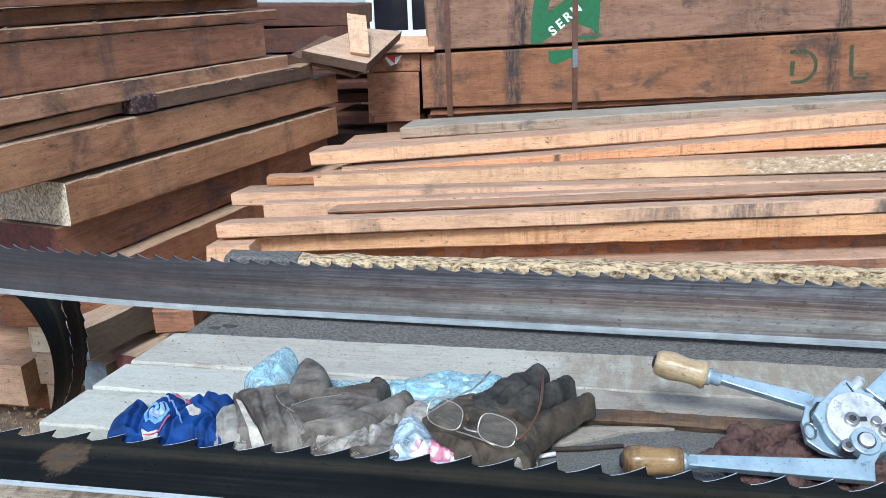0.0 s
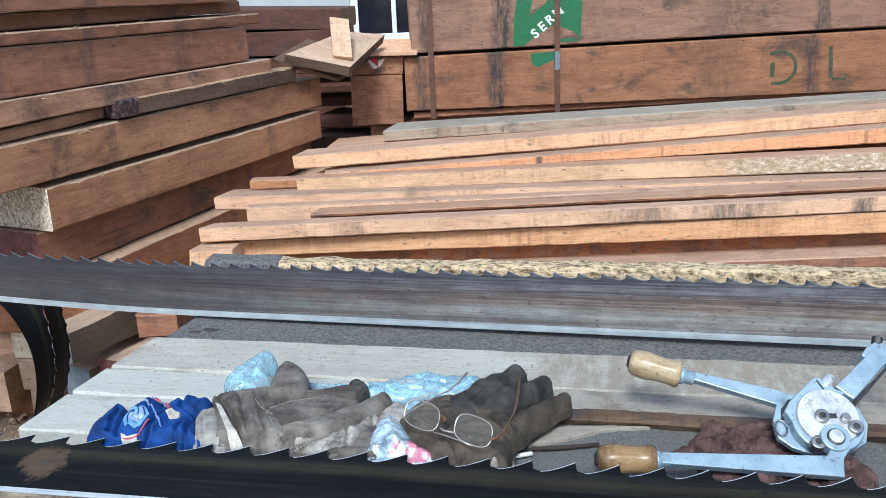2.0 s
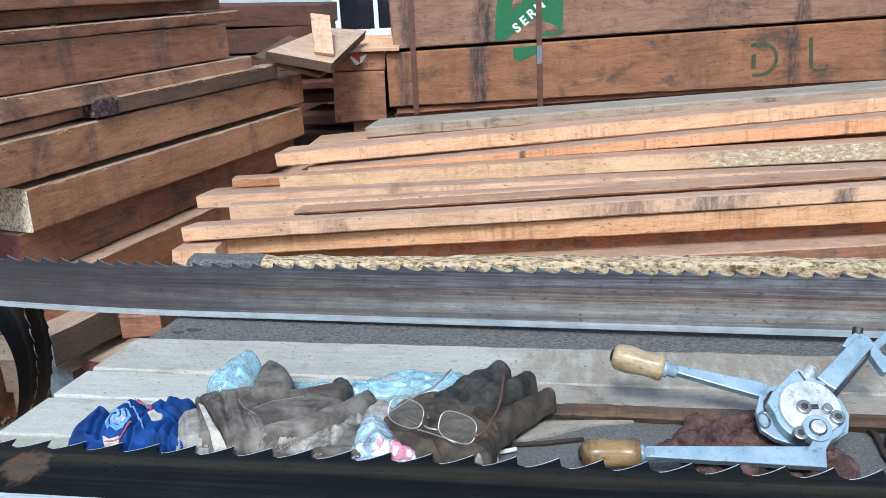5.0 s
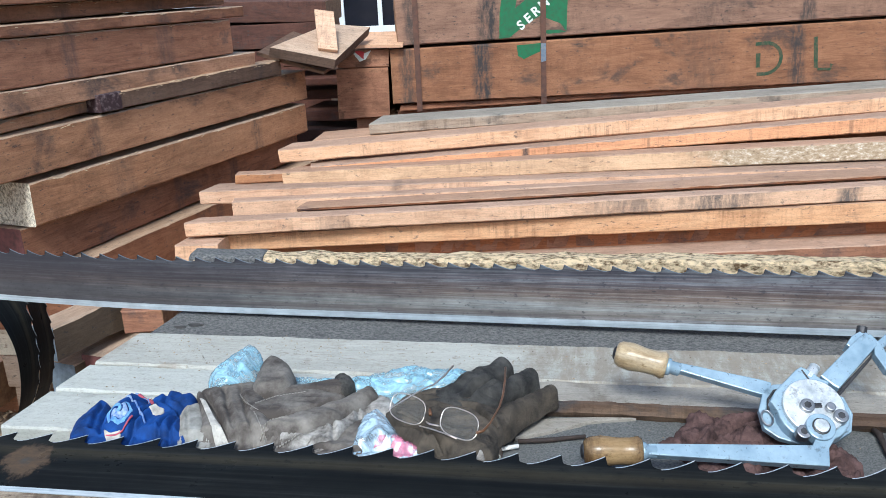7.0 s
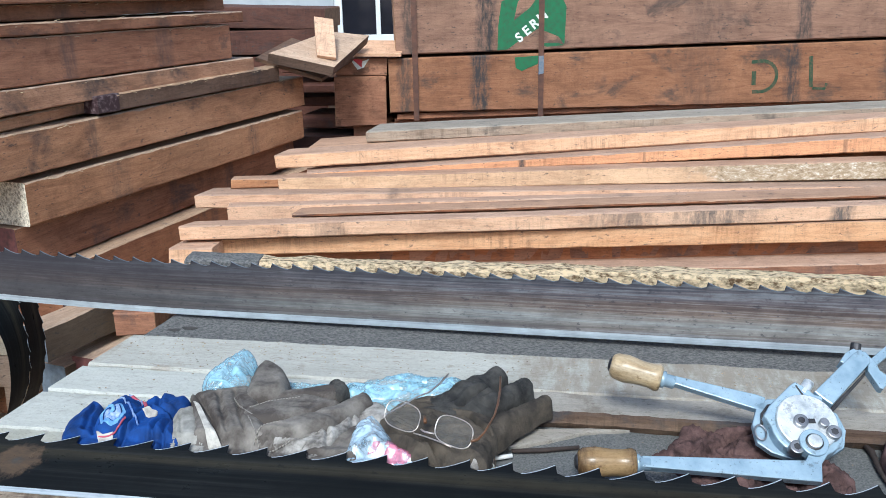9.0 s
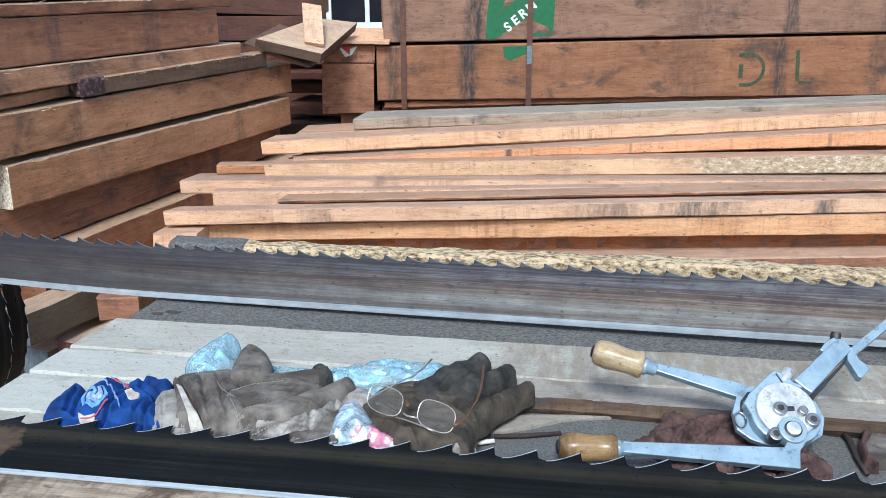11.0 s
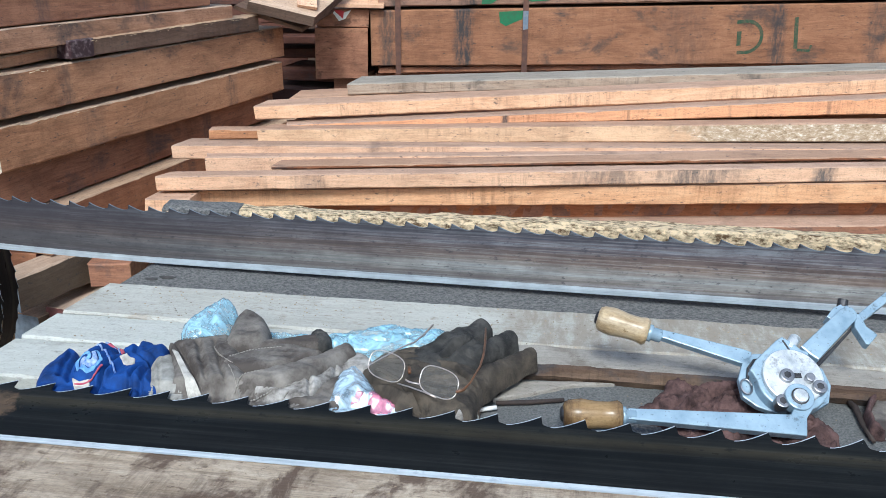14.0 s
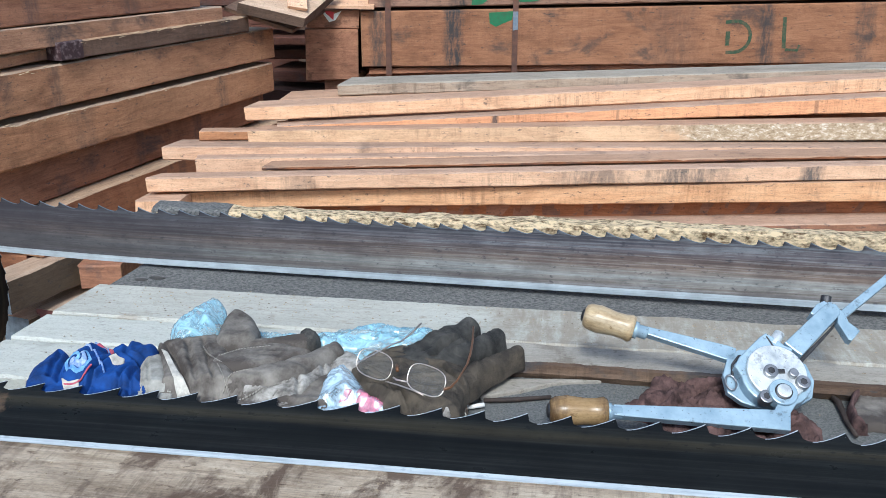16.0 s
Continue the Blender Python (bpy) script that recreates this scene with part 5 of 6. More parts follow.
CAP_MARK = plain("white embroidered mark", (0.36, 0.46, 0.62), (0.05, 0.14, 0.42), 120, 0.8)
CAP_PALE = plain("pale blue embroidery", (0.2, 0.42, 0.64), (0.06, 0.18, 0.46), 90, 0.8)
PATCH_RED = plain("red stitched edge", (0.5, 0.1, 0.13), (0.3, 0.05, 0.1), 50, 0.8)


def film_plastic(name, tint, alpha, rough=0.18):
    m, n, l, b = nodes_of(name)
    v = mapped(n, l, (1, 1, 1))
    f = noise_tex(n, l, v, 30, 5, 0.6, 1.5)
    l.new(ramp(n, l, f, (0.35, tint), (0.7, tuple(min(1, k * 1.25 + 0.1) for k in tint))), b.inputs["Base Color"])
    l.new(ramp(n, l, f, (0.36, (alpha * 0.7,) * 3), (0.62, (min(1, alpha + 0.4),) * 3)), b.inputs["Alpha"])
    b.inputs["Roughness"].default_value = rough
    b.inputs["Specular IOR Level"].default_value = 0.7
    bump(n, l, b, f, 0.25, 0.003)
    return m


BAG_BLUE = film_plastic("pale blue plastic film", (0.22, 0.46, 0.6), 0.3)
BAG_CLEAR = film_plastic("clear blue plastic film", (0.42, 0.58, 0.72), 0.4, 0.14)
BAG_PINK = film_plastic("pink plastic film", (0.5, 0.13, 0.22), 0.4, 0.14)

cap = thing("cloth_cap", "crumpled royal blue cloth cap with a round mark", "cap")
CROWN = (
    ([(-0.767, 1.013), (-0.789, 1.058), (-0.810, 1.109), (-0.813, 1.150), (-0.806, 1.192), (-0.773, 1.172), (-0.746, 1.097), (-0.712, 1.023)], 0.026, 0.03),
    ([(-0.751, 1.095), (-0.760, 1.141), (-0.754, 1.174), (-0.734, 1.190), (-0.702, 1.172), (-0.674, 1.135), (-0.671, 1.093), (-0.686, 1.063), (-0.713, 1.053)], 0.055, 0.06),
    ([(-0.726, 1.079), (-0.715, 1.105), (-0.702, 1.133), (-0.692, 1.167), (-0.662, 1.195), (-0.631, 1.196), (-0.621, 1.166), (-0.637, 1.144), (-0.660, 1.116), (-0.682, 1.079), (-0.704, 1.060)], 0.040, 0.02),
    ([(-0.674, 1.015), (-0.691, 1.067), (-0.691, 1.110), (-0.679, 1.141), (-0.656, 1.152), (-0.632, 1.145), (-0.577, 1.031)], 0.034, 0.04),
    ([(-0.736, 1.019), (-0.751, 1.065), (-0.741, 1.088), (-0.718, 1.088), (-0.671, 1.029)], 0.024, 0.02))
_, hc = relief("crown", [], TOP, CAP_BLUE, cap, step=0.002, wrinkle=0.0026, wscale=24, seed=3.3, fold=(1.3, 0.8), ripple=0.003, pieces=CROWN, grooves=(
    (0.02, 0.0032, [(-0.732, 1.090), (-0.709, 1.116), (-0.691, 1.155), (-0.666, 1.190)]),
    (0.016, 0.003, [(-0.685, 1.039), (-0.691, 1.091), (-0.680, 1.131)]),
    (0.008, 0.003, [(-0.634, 1.053), (-0.647, 1.095), (-0.643, 1.133)]),
    (0.008, 0.003, [(-0.618, 1.055), (-0.632, 1.107), (-0.639, 1.144)]),
    (0.006, 0.003, [(-0.760, 1.085), (-0.778, 1.130), (-0.789, 1.169)]),
    (0.007, 0.003, [(-0.672, 1.173), (-0.665, 1.149), (-0.639, 1.141)])))


def ellipse(c, a, b, n=28, rot=0.35):
    return [(c[0] + a * math.cos(t) * math.cos(rot) - b * math.sin(t) * math.sin(rot), c[1] + a * math.cos(t) * math.sin(rot) + b * math.sin(t) * math.cos(rot)) for t in [2 * math.pi * i / n for i in range(n)]]


MARK_C = [(-0.715, 1.098)][0]
patch("round_mark", ellipse(MARK_C, 0.0215, 0.0125, rot=0.1), [hc], CAP_PALE, cap, hole=0.74, label="pale blue and white round mark")
patch("round_mark", ellipse(MARK_C, 0.0140, 0.008, rot=0.1), [hc], CAP_MARK, cap, hole=0.5)
patch("round_mark", ellipse(MARK_C, 0.005, 0.003, rot=0.1), [hc], CAP_PALE, cap)
sewn_line("piping", [(-0.729, 1.112), (-0.726, 1.124), (-0.714, 1.128), (-0.695, 1.117), (-0.673, 1.096)], 0.0026, [hc], CAP_MARK, cap, lift=0.002)
sewn_line("piping", [(-0.722, 1.170), (-0.707, 1.164), (-0.690, 1.149), (-0.676, 1.131)], 0.005, [hc], PATCH_RED, cap)
sewn_line("piping", [(-0.729, 1.172), (-0.716, 1.169), (-0.700, 1.157), (-0.684, 1.139)], 0.002, [hc], CAP_MARK, cap)
sewn_line("piping", [(-0.729, 1.074), (-0.713, 1.075), (-0.699, 1.082), (-0.691, 1.095)], 0.0022, [hc], PATCH_RED, cap)
patch("worn_patch", [(-0.735, 1.079), (-0.722, 1.077), (-0.707, 1.080), (-0.700, 1.064), (-0.710, 1.057), (-0.724, 1.064)], [hc], WORN_WHITE, cap, label="patch worn white")
patch("worn_patch", [(-0.682, 1.124), (-0.672, 1.133), (-0.659, 1.134), (-0.657, 1.124), (-0.671, 1.118)], [hc], WORN_WHITE, cap)

GLOVE_PALE = plain("leather worn whitish in patches", (0.4, 0.385, 0.36), (0.085, 0.075, 0.068), 26, 0.8, relief=0.7, dist=0.002, spec=0.3, lo=0.36, hi=0.6)
glove = thing("work_glove", "worn grey-brown leather work glove with pale cuff", "glove")
relief("cuff", [], TOP, LINING, glove, label="pale worn cuff lining", step=0.0022, wrinkle=0.0012, wscale=26, seed=5.1, fold=(2.0, 0.5), ripple=0.002, pieces=(([(-0.580, 1.002), (-0.628, 1.107), (-0.646, 1.154), (-0.639, 1.172), (-0.609, 1.175), (-0.525, 1.012)], 0.03, 0.018),),
       grooves=((0.003, 0.0016, [(-0.576, 1.024), (-0.606, 1.088), (-0.634, 1.144)]), (0.003, 0.0016, [(-0.568, 1.025), (-0.603, 1.098), (-0.631, 1.157)])))
_, hk = relief("cuff_rim", [], TOP, GLOVE_GREY, glove, step=0.0022, wrinkle=0.001, wscale=22, seed=5.6, ripple=0.002, pieces=(([(-0.641, 1.201), (-0.638, 1.219), (-0.607, 1.194), (-0.556, 1.122), (-0.476, 1.006), (-0.537, 0.996), (-0.574, 1.061), (-0.593, 1.116)], 0.036, 0.016),))
PALM = (([(-0.636, 1.200), (-0.621, 1.224), (-0.574, 1.241), (-0.533, 1.239), (-0.473, 1.126), (-0.431, 1.009), (-0.480, 1.001), (-0.501, 1.033), (-0.540, 1.087), (-0.584, 1.142)], 0.041, 0.022),
        ([(-0.533, 1.126), (-0.519, 1.177), (-0.467, 1.137), (-0.419, 1.020), (-0.482, 1.010)], 0.044, 0.05))
_, h1 = relief("palm", [], TOP, GLOVE_GREY, glove, step=0.0022, wrinkle=0.003, wscale=16, seed=1.7, fold=(1.5, 0.7), fine=0.0011, ripple=0.004, pieces=PALM, grooves=(
    (0.006, 0.004, [(-0.582, 1.198), (-0.548, 1.132), (-0.507, 1.065), (-0.476, 1.012)]),
    (0.005, 0.003, [(-0.563, 1.212), (-0.526, 1.146), (-0.487, 1.078), (-0.458, 1.015)]),
    (0.004, 0.002, [(-0.612, 1.193), (-0.564, 1.130), (-0.526, 1.081), (-0.483, 1.020)])))
fh = [h1, hk]
patch("cuff_lining", [(-0.621, 1.181), (-0.606, 1.171), (-0.566, 1.118), (-0.520, 1.067), (-0.484, 1.012), (-0.500, 1.010), (-0.541, 1.063), (-0.579, 1.120)], fh, WORN_WHITE, glove, lift=0.0015, label="pale worn cuff lining")
FINGERS = (([(-0.564, 1.214), (-0.520, 1.232), (-0.451, 1.255), (-0.413, 1.275), (-0.391, 1.274), (-0.379, 1.256), (-0.381, 1.232), (-0.428, 1.215), (-0.504, 1.190), (-0.539, 1.172)], 0.040, 0.017),
           ([(-0.526, 1.132), (-0.520, 1.171), (-0.491, 1.205), (-0.440, 1.224), (-0.396, 1.217), (-0.368, 1.201), (-0.393, 1.164), (-0.437, 1.133), (-0.485, 1.118)], 0.043, 0.018),
           ([(-0.481, 1.093), (-0.472, 1.117), (-0.441, 1.143), (-0.398, 1.179), (-0.372, 1.216), (-0.355, 1.238), (-0.335, 1.239), (-0.320, 1.217), (-0.329, 1.195), (-0.354, 1.151), (-0.378, 1.114), (-0.419, 1.082), (-0.460, 1.075)], 0.046, 0.02))
for k, f in enumerate(FINGERS):
    fh.append(relief("finger", [], TOP, GLOVE_GREY, glove, step=0.0022, wrinkle=0.0022, wscale=18, seed=2.0 + k, fold=(0.5, 1.6), fine=0.0011, ripple=0.003, pieces=(f,))[1])
fh.append(relief("finger_side", [], TOP, GLOVE_PALE, glove, step=0.0022, wrinkle=0.0025, wscale=18, seed=6.3, fold=(0.6, 1.5), fine=0.0011, ripple=0.003, label="finger side worn whitish", pieces=(([(-0.476, 1.100), (-0.445, 1.102), (-0.409, 1.126), (-0.379, 1.144), (-0.361, 1.192), (-0.338, 1.228), (-0.318, 1.236), (-0.290, 1.204), (-0.286, 1.165), (-0.309, 1.165), (-0.334, 1.169), (-0.347, 1.126), (-0.371, 1.076), (-0.404, 1.036), (-0.441, 1.018)], 0.032, 0.015),),
       grooves=((0.006, 0.003, [(-0.380, 1.127), (-0.370, 1.116), (-0.364, 1.087)]), (0.005, 0.003, [(-0.362, 1.180), (-0.347, 1.166), (-0.339, 1.130)])))[1])
relief("lower_layer", [], TOP, GLOVE_GREY, glove, step=0.0022, wrinkle=0.004, wscale=24, seed=8.8, ripple=0.003, pieces=(([(-0.409, 1.066), (-0.388, 1.100), (-0.362, 1.144), (-0.341, 1.185), (-0.319, 1.151), (-0.315, 1.057), (-0.387, 1.034)], 0.022, 0.016),))
relief("thumb", [], TOP, GLOVE_GREY, glove, step=0.0022, wrinkle=0.002, wscale=20, seed=8.1, fine=0.001, ripple=0.003, pieces=(([(-0.555, 1.240), (-0.564, 1.300), (-0.556, 1.331), (-0.527, 1.326), (-0.498, 1.297), (-0.476, 1.254), (-0.475, 1.214), (-0.505, 1.192), (-0.537, 1.191)], 0.052, 0.022),))
for line in ([(-0.551, 1.186), (-0.529, 1.159), (-0.508, 1.140), (-0.498, 1.134)], [(-0.476, 1.078), (-0.470, 1.097), (-0.460, 1.104), (-0.446, 1.109)], [(-0.504, 1.129), (-0.481, 1.095), (-0.456, 1.060), (-0.437, 1.017)], [(-0.468, 1.074), (-0.454, 1.071), (-0.427, 1.080), (-0.399, 1.099), (-0.378, 1.117)], [(-0.451, 1.056), (-0.434, 1.052), (-0.413, 1.062), (-0.389, 1.094)], [(-0.513, 1.155), (-0.483, 1.185), (-0.442, 1.202)], [(-0.513, 1.056), (-0.492, 1.029), (-0.480, 1.009)]):
    sewn_line("seam", line, 0.0011, fh, STITCH, glove, lift=0.0006, dashes=2)
relief("worn_tip", [], TOP, GLOVE_DARK, glove, step=0.002, wrinkle=0.004, wscale=40, seed=4.9, label="frayed black finger tip", pieces=(([(-0.420, 1.276), (-0.402, 1.286), (-0.385, 1.275), (-0.374, 1.255), (-0.379, 1.232), (-0.399, 1.229)], 0.0415, 0.015),))

glove2 = thing("work_glove", "blackened leather work glove lying palm down", "glove")
relief("palm", [], TOP, GLOVE_BROWN, glove2, step=0.0022, wrinkle=0.0035, wscale=16, seed=2.9, fold=(1, 1.4), fine=0.0011, ripple=0.004, pieces=(
    ([(-0.309, 1.167), (-0.291, 1.226), (-0.252, 1.262), (-0.207, 1.269), (-0.164, 1.231), (-0.116, 1.200), (-0.116, 1.127), (-0.124, 1.053), (-0.169, 1.037), (-0.210, 1.043), (-0.248, 1.088)], 0.036, 0.03),), grooves=(
    (0.008, 0.0025, [(-0.276, 1.158), (-0.233, 1.121), (-0.196, 1.080), (-0.171, 1.049)]), (0.005, 0.002, [(-0.261, 1.131), (-0.215, 1.090), (-0.188, 1.059)]), (0.006, 0.003, [(-0.262, 1.216), (-0.228, 1.230), (-0.190, 1.222)]),
    (0.010, 0.0035, [(-0.31, 1.165), (-0.27, 1.135), (-0.225, 1.105), (-0.185, 1.08)]),
    (0.010, 0.004, [(-0.27, 1.205), (-0.21, 1.20), (-0.165, 1.185), (-0.13, 1.15)])))
relief("back", [(-0.215, 1.22, 0.05, 0.04, -0.17, 1.26, 0.05, 0.048), (-0.188, 1.272, 0.03, 0.046, -0.141, 1.358, 0.023, 0.04)], TOP, GLOVE_DARK, glove2, wrinkle=0.005, wscale=14, seed=6.1, fine=0.0012, grooves=(
    (0.012, 0.004, [(-0.185, 1.215), (-0.16, 1.26), (-0.125, 1.315)]), (0.008, 0.003, [(-0.225, 1.24), (-0.20, 1.265), (-0.185, 1.30)])))
relief("finger", [(-0.15, 1.245, 0.022, 0.041, -0.09, 1.326, 0.019, 0.036)], TOP, GLOVE_DARK, glove2, wrinkle=0.005, wscale=22, seed=6.6, fine=0.0016)
relief("finger", [(-0.162, 1.10, 0.02, 0.03, -0.11, 1.205, 0.022, 0.04), (-0.11, 1.205, 0.022, 0.04, -0.056, 1.286, 0.019, 0.036)], TOP - 0.006, GLOVE_BROWN, glove2, fine=0.0016, wrinkle=0.003, wscale=20, seed=7.7)
relief("torn_tip", [], TOP - 0.01, GLOVE_PALE, glove2, step=0.0018, wrinkle=0.008, wscale=45, seed=7.9, label="frayed pale torn tip", pieces=(([(-0.151, 1.064), (-0.153, 1.100), (-0.145, 1.124), (-0.133, 1.113), (-0.128, 1.088), (-0.133, 1.062)], 0.034, 0.012),))

bag = thing("plastic_bag", "crumpled pale blue plastic bag on the bench", "plastic bag")
relief("film", [], TOP, BAG_BLUE, bag, fold=(1.5, 0.6), wrinkle=0.008, wscale=24, seed=4.4, fine=0.002, ripple=0.004, pieces=(([(-0.636, 1.242), (-0.633, 1.290), (-0.617, 1.340), (-0.593, 1.360), (-0.572, 1.345), (-0.554, 1.294), (-0.549, 1.243), (-0.574, 1.208), (-0.610, 1.202)], 0.06, 0.03),))
bag = thing("plastic_bag", "flattened pale blue plastic bag on the bench", "plastic bag")
relief("film", [(-0.5, 1.30, 0.02, 0.012, -0.39, 1.295, 0.02, 0.015), (-0.37, 1.28, 0.03, 0.028, -0.29, 1.30, 0.05, 0.033), (-0.29, 1.30, 0.05, 0.033, -0.22, 1.32, 0.035, 0.028)], TOP, BAG_BLUE, bag, fold=(0.8, 1.5), wrinkle=0.008, wscale=30, seed=9.4, fine=0.002)
bag = thing("plastic_bag", "small clear and pink plastic bag on the bench", "plastic bag")
_, hb = relief("film", [], TOP, BAG_CLEAR, bag, step=0.002, fold=(1.2, 0.6), wrinkle=0.0045, wscale=20, seed=11.4, fine=0.0015, ripple=0.004, pieces=(([(-0.331, 1.028), (-0.336, 1.062), (-0.341, 1.116), (-0.344, 1.158), (-0.335, 1.180), (-0.314, 1.188), (-0.293, 1.164), (-0.266, 1.122), (-0.241, 1.098), (-0.217, 1.072), (-0.223, 1.040), (-0.286, 1.026)], 0.042, 0.05),))
for o in ([(-0.273, 1.063), (-0.274, 1.082), (-0.262, 1.097), (-0.243, 1.094), (-0.231, 1.083), (-0.242, 1.068)], [(-0.275, 1.088), (-0.269, 1.099), (-0.254, 1.098), (-0.257, 1.089)], [(-0.299, 1.076), (-0.292, 1.087), (-0.282, 1.089), (-0.287, 1.080)]):
    patch("printed_film", o, [hb], BAG_PINK, bag, lift=0.0012, label="pink printed film")
relief("lining", [], TOP - 0.01, GLOVE_DARK, bag, step=0.0022, pieces=(([(-0.230, 1.069), (-0.228, 1.101), (-0.213, 1.100), (-0.194, 1.080), (-0.198, 1.059), (-0.216, 1.051)], 0.02, 0.012),), label="dark blue printed corner")

cloth_rag = thing("rag", "crumpled brown-red rag under a tool", "rag")
relief("fabric", [], TOP - 0.027, RAG, cloth_rag, step=0.0024, wrinkle=0.011, wscale=34, seed=21.0, fold=(0.8, 1.3), fine=0.003, ripple=0.006, pieces=(
    ([(0.108, 1.187), (0.131, 1.217), (0.155, 1.252), (0.170, 1.286), (0.198, 1.295), (0.266, 1.314), (0.299, 1.302), (0.321, 1.262), (0.354, 1.241), (0.378, 1.206), (0.401, 1.165), (0.378, 1.111), (0.323, 1.095), (0.228, 1.108), (0.152, 1.118), (0.151, 1.157)], 0.013, 0.012),
    ([(0.158, 1.254), (0.169, 1.279), (0.195, 1.275), (0.202, 1.258), (0.174, 1.239)], 0.026, 0.012),
    ([(0.177, 1.225), (0.206, 1.262), (0.252, 1.285), (0.286, 1.283), (0.266, 1.261), (0.224, 1.236), (0.187, 1.198)], 0.025, 0.014),
    ([(0.229, 1.207), (0.247, 1.245), (0.284, 1.268), (0.307, 1.246), (0.312, 1.219), (0.280, 1.199)], 0.025, 0.016),
    ([(0.116, 1.184), (0.143, 1.219), (0.174, 1.235), (0.181, 1.215), (0.149, 1.182)], 0.02, 0.012),
    ([(0.209, 1.107), (0.225, 1.147), (0.250, 1.157), (0.271, 1.139), (0.250, 1.107)], 0.026, 0.016),
    ([(0.354, 1.207), (0.372, 1.196), (0.391, 1.165), (0.371, 1.142), (0.348, 1.161)], 0.022, 0.012)),
    grooves=((0.010, 0.003, [(0.182, 1.194), (0.212, 1.225), (0.247, 1.249), (0.279, 1.269)]), (0.009, 0.0025, [(0.233, 1.211), (0.248, 1.231), (0.270, 1.238), (0.295, 1.228)]), (0.008, 0.0025, [(0.194, 1.188), (0.233, 1.208), (0.261, 1.206)]), (0.008, 0.0025, [(0.342, 1.156), (0.366, 1.160), (0.384, 1.140)])))
leather = thing("leather_scrap", "curled grey and brown leather scrap on the bench", "leather scrap")
relief("flap", [], TOP - 0.027, GLOVE_GREY, leather, step=0.003, wrinkle=0.004, wscale=16, seed=31.0, pieces=(([(0.451, 1.192), (0.464, 1.253), (0.489, 1.306), (0.510, 1.332), (0.559, 1.313), (0.616, 1.285), (0.580, 1.188), (0.487, 1.188)], 0.012, 0.008),))
relief("curled_edge", [], TOP - 0.027, RAG, leather, step=0.002, wrinkle=0.003, seed=32.0, pieces=(([(0.445, 1.207), (0.462, 1.261), (0.484, 1.301), (0.503, 1.325), (0.503, 1.306), (0.484, 1.274), (0.465, 1.232), (0.460, 1.198), (0.473, 1.180), (0.449, 1.180)], 0.026, 0.012),))

# ---- spectacles ----
FRAME = plain("thin brownish metal frame", (0.74, 0.68, 0.64), (0.5, 0.43, 0.39), 30, 0.3, 0.8)
TIP = plain("brown plastic temple tip", (0.16, 0.07, 0.03), (0.1, 0.045, 0.02), 30, 0.35)
LENS, n_, l_, b_ = nodes_of("spectacle lens")
b_.inputs["Base Color"].default_value = (0.4, 0.42, 0.42, 1)
b_.inputs["Roughness"].default_value = 0.04
b_.inputs["Alpha"].default_value = 0.04
b_.inputs["Specular IOR Level"].default_value = 0.4
specs = thing("spectacles", "folded-open thin metal spectacles lying on a glove", "spectacles")
su = Vector((0.068, -0.031, -0.004)).normalized()
sv = Vector((0.16, 0.62, 0.72)).normalized()


def lens_ring(c):
    c = Vector(c)
    out = []
    for i in range(33):
        a = 2 * math.pi * i / 32
        ca, sa = math.cos(a), math.sin(a)
        out.append(c + su * (0.0315 * math.copysign(abs(ca) ** 0.7, ca)) + sv * (0.0205 * math.copysign(abs(sa) ** 0.7, sa)))
    return out


for c in [(-0.2556, 1.1241, 0.9130), (-0.1713, 1.0868, 0.9130)]:
    r = lens_ring(c)
    tube("rim", r, 0.0009, FRAME, specs, seg=6)
    nrm = su.cross(sv) * 0.0008
    vs = [p + nrm for p in r[:-1]] + [p - nrm for p in r[:-1]]
    lens = mesh_ob("lens", vs, [tuple(range(32)), tuple(reversed(range(32, 64)))] + [(i, 32 + i, 32 + (i + 1) % 32, (i + 1) % 32) for i in range(32)], LENS, specs, "clear dusty lens")
    lens.visible_shadow = False
tube("bridge", [(-0.2188, 1.0836, 0.9150), (-0.2128, 1.0777, 0.9150), (-0.2058, 1.0755, 0.9150), (-0.1974, 1.0735, 0.9150)], 0.0013, FRAME, specs)
tube("nose_wire", [(-0.2345, 1.1031, 0.8970), (-0.2156, 1.0959, 0.8970), (-0.1929, 1.0844, 0.8970), (-0.1728, 1.0711, 0.8970)], 0.0011, FRAME, specs)
tube("nose_pad", [(-0.2240, 1.1356, 0.9080), (-0.2197, 1.1181, 0.9080)], 0.0026, TIP, specs)
tube("temple", [(-0.2756, 1.0951, 0.9250), (-0.2741, 1.1026, 0.9250)]+[(-0.2361, 1.1592, 0.9300), (-0.2240, 1.1731, 0.9300), (-0.2137, 1.2034, 0.9300), (-0.2059, 1.2410, 0.9300)], [0.0011, 0.0012, 0.0013, 0.0014, 0.0016, 0.0018], FRAME, specs, "thin metal temple")
tube("temple", [(-0.1432, 1.0649, 0.9120), (-0.1345, 1.0713, 0.9120)]+[(-0.1270, 1.0870, 0.9150)]+[(-0.1178, 1.1314, 0.9200), (-0.1170, 1.1688, 0.9200)]+[(-0.1195, 1.2161, 0.9180), (-0.1243, 1.2682, 0.9180)], [0.0022, 0.0022, 0.0014, 0.0015, 0.0017, 0.0019, 0.0019], TIP, specs, "thin metal temple with a brown tip")

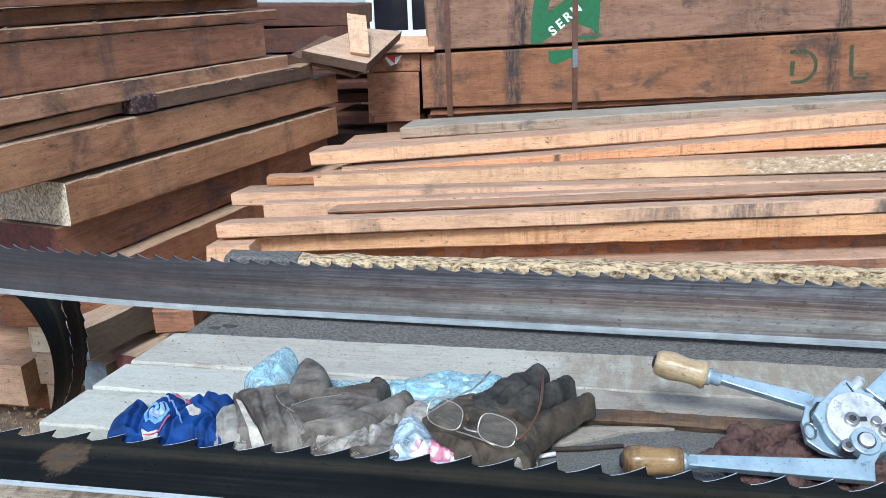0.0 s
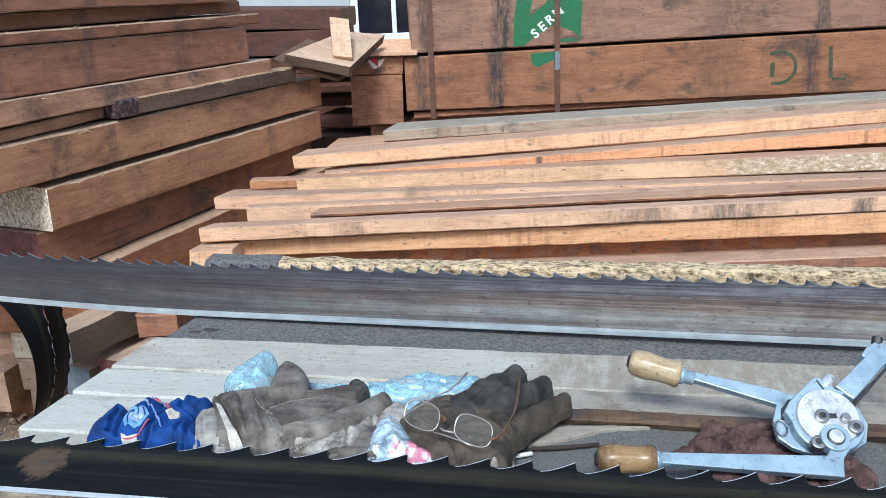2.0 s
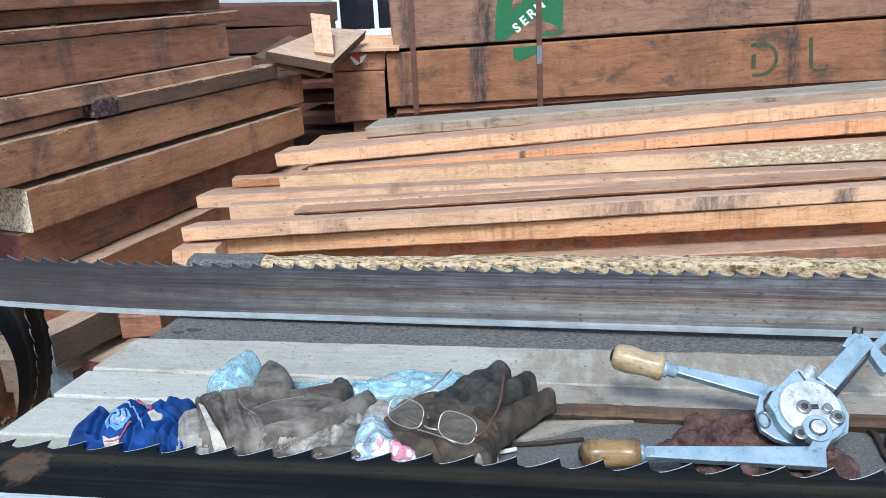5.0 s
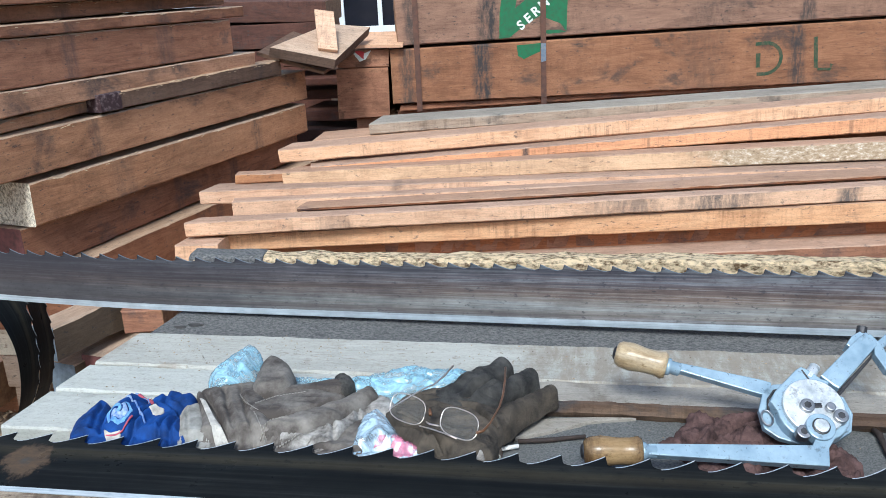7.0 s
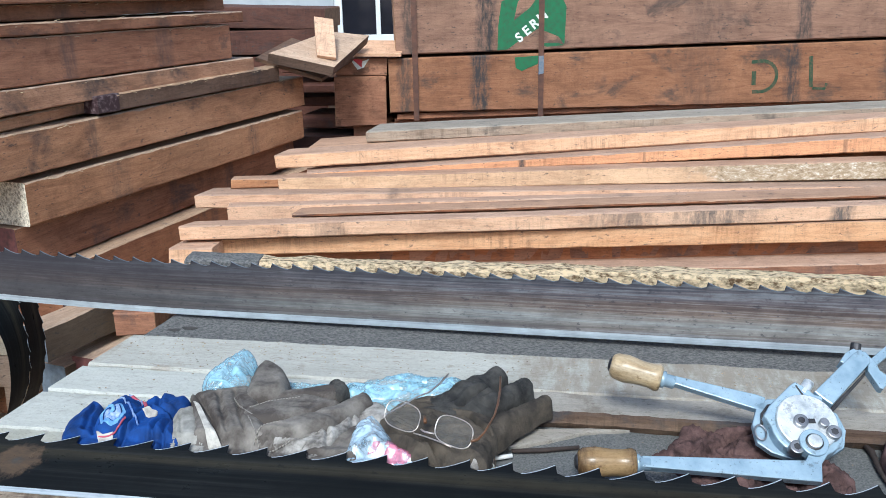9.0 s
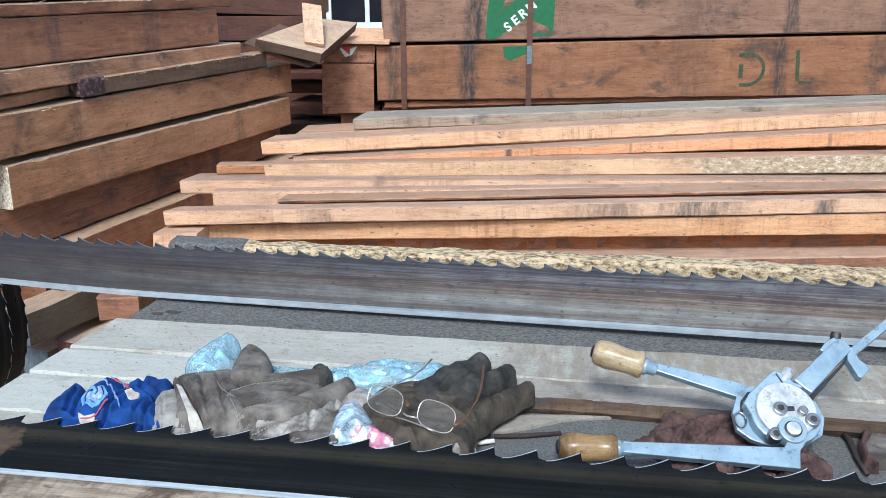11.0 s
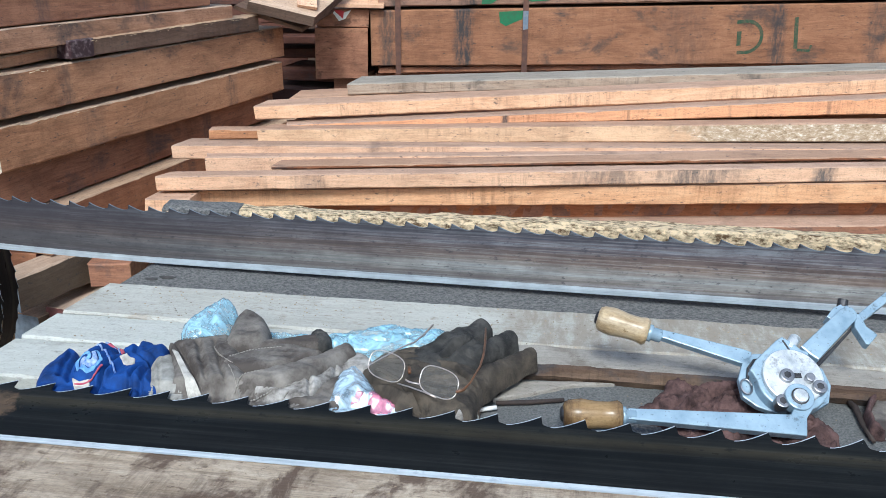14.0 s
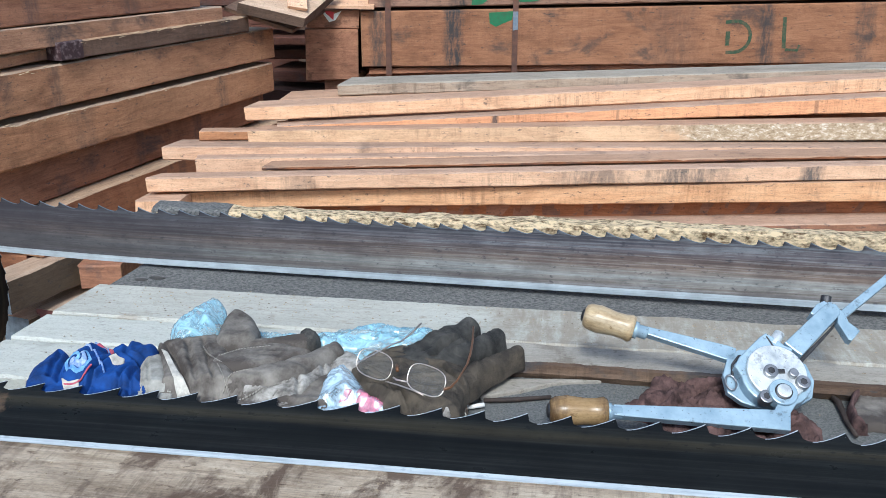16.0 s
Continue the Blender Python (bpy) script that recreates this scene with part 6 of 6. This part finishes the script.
# ---- small loose things ----
CHALK = plain("white chalk", (0.8, 0.8, 0.78), (0.7, 0.7, 0.68), 40, 0.9)
BRASS = plain("dull brass", (0.55, 0.42, 0.18), (0.38, 0.28, 0.12), 40, 0.35, 0.9)
RUST = plain("rusty iron", (0.075, 0.055, 0.048), (0.04, 0.032, 0.03), 60, 0.8, 0.4)
tagged(tube("chalk_stick", [(-0.1214, 1.1630, 0.8300), (-0.0958, 1.1742, 0.8300)], 0.0038, CHALK), "short stick of white chalk on the bench", "chalk")
tagged(tube("iron_rod", [(-0.0980, 1.1895, 0.8290), (-0.0554, 1.1977, 0.8290), (0.0055, 1.2160, 0.8290)], [0.0036, 0.0042, 0.0034], RUST), "thin rusty iron rod on the bench", "rod")
tagged(tube("brass_tube", [(0.4607, 1.3205, 0.8340), (0.4801, 1.2969, 0.8340)], 0.0055, BRASS), "short brass tube on the bench", "tube")
tagged(tube("bent_nail", [(0.4442, 1.2804, 0.8290), (0.4491, 1.2667, 0.8290), (0.4453, 1.2095, 0.8290), (0.4477, 1.1668, 0.8290)], [0.0045, 0.005, 0.0038, 0.0032], RUST), "rusty bent nail on the bench", "nail")

# wood chips on the dirt
CHIP = plain("pale wood chips", (0.6, 0.46, 0.3), (0.3, 0.2, 0.12), 10, 0.9)
rc = random.Random(11)
vs, fs = [], []
for i in range(3200):
    x, y = rc.uniform(-3.2, -1.6), rc.uniform(1.4, 3.2)
    s, a = rc.uniform(0.0015, 0.006) * rc.choice((1, 1, 1, 1, 3)), rc.uniform(0, 6.28)
    z = 0.012 + rc.uniform(0, 0.012)
    k = len(vs)
    for dx, dy, dz in ((-s, -s * 0.4, 0), (s, -s * 0.3, rc.uniform(0, 0.012)), (s * 0.7, s * 0.5, 0.004), (-s * 0.8, s * 0.4, rc.uniform(0, 0.01))):
        vs.append((x + dx * math.cos(a) - dy * math.sin(a), y + dx * math.sin(a) + dy * math.cos(a), z + dz))
    vs += [(p[0], p[1], p[2] - 0.006) for p in vs[k:k + 4]]
    fs += [(k, k + 1, k + 2, k + 3), (k + 7, k + 6, k + 5, k + 4), (k, k + 4, k + 5, k + 1), (k + 1, k + 5, k + 6, k + 2), (k + 2, k + 6, k + 7, k + 3), (k + 3, k + 7, k + 4, k)]
tagged(mesh_ob("wood_chips", vs, fs, CHIP), "pale wood chips scattered on dirt", "wood chips", kind="stuff")

# crumbs of sawdust and bark on the bench
CRUMB = plain("sawdust crumbs", (0.42, 0.33, 0.22), (0.12, 0.1, 0.08), 12, 0.95)
vs, fs = [], []
for i in range(1500):
    x = rc.uniform(-0.9, 1.2)
    y = rc.choice((rc.uniform(1.12, 1.28), rc.uniform(1.3, 1.5), rc.gauss(1.46, 0.03), rc.uniform(0.76, 0.93)))
    if 1.113 < y < 1.285 and x > -0.11:
        z = TOP - 0.027
    elif y < 0.95:
        z = TOP - 0.004
    elif 1.51 < y:
        z = TOP - 0.014
    elif 1.285 < y < 1.29 or y < 1.12:
        continue
    else:
        z = TOP + 0.001
    s, a = rc.uniform(0.0006, 0.0022), rc.uniform(0, 6.28)
    k = len(vs)
    for t in range(3):
        q = a + t * 2.1 + rc.uniform(-0.4, 0.4)
        vs.append((x + s * rc.uniform(0.6, 1.8) * math.cos(q), y + s * math.sin(q), z))
    vs.append((x, y, z + s * 0.9))
    fs += [(k, k + 1, k + 3), (k + 1, k + 2, k + 3), (k + 2, k, k + 3)]
tagged(mesh_ob("sawdust_crumbs", vs, fs, CRUMB), "fine crumbs of sawdust and bark on a bench", "sawdust", kind="stuff")
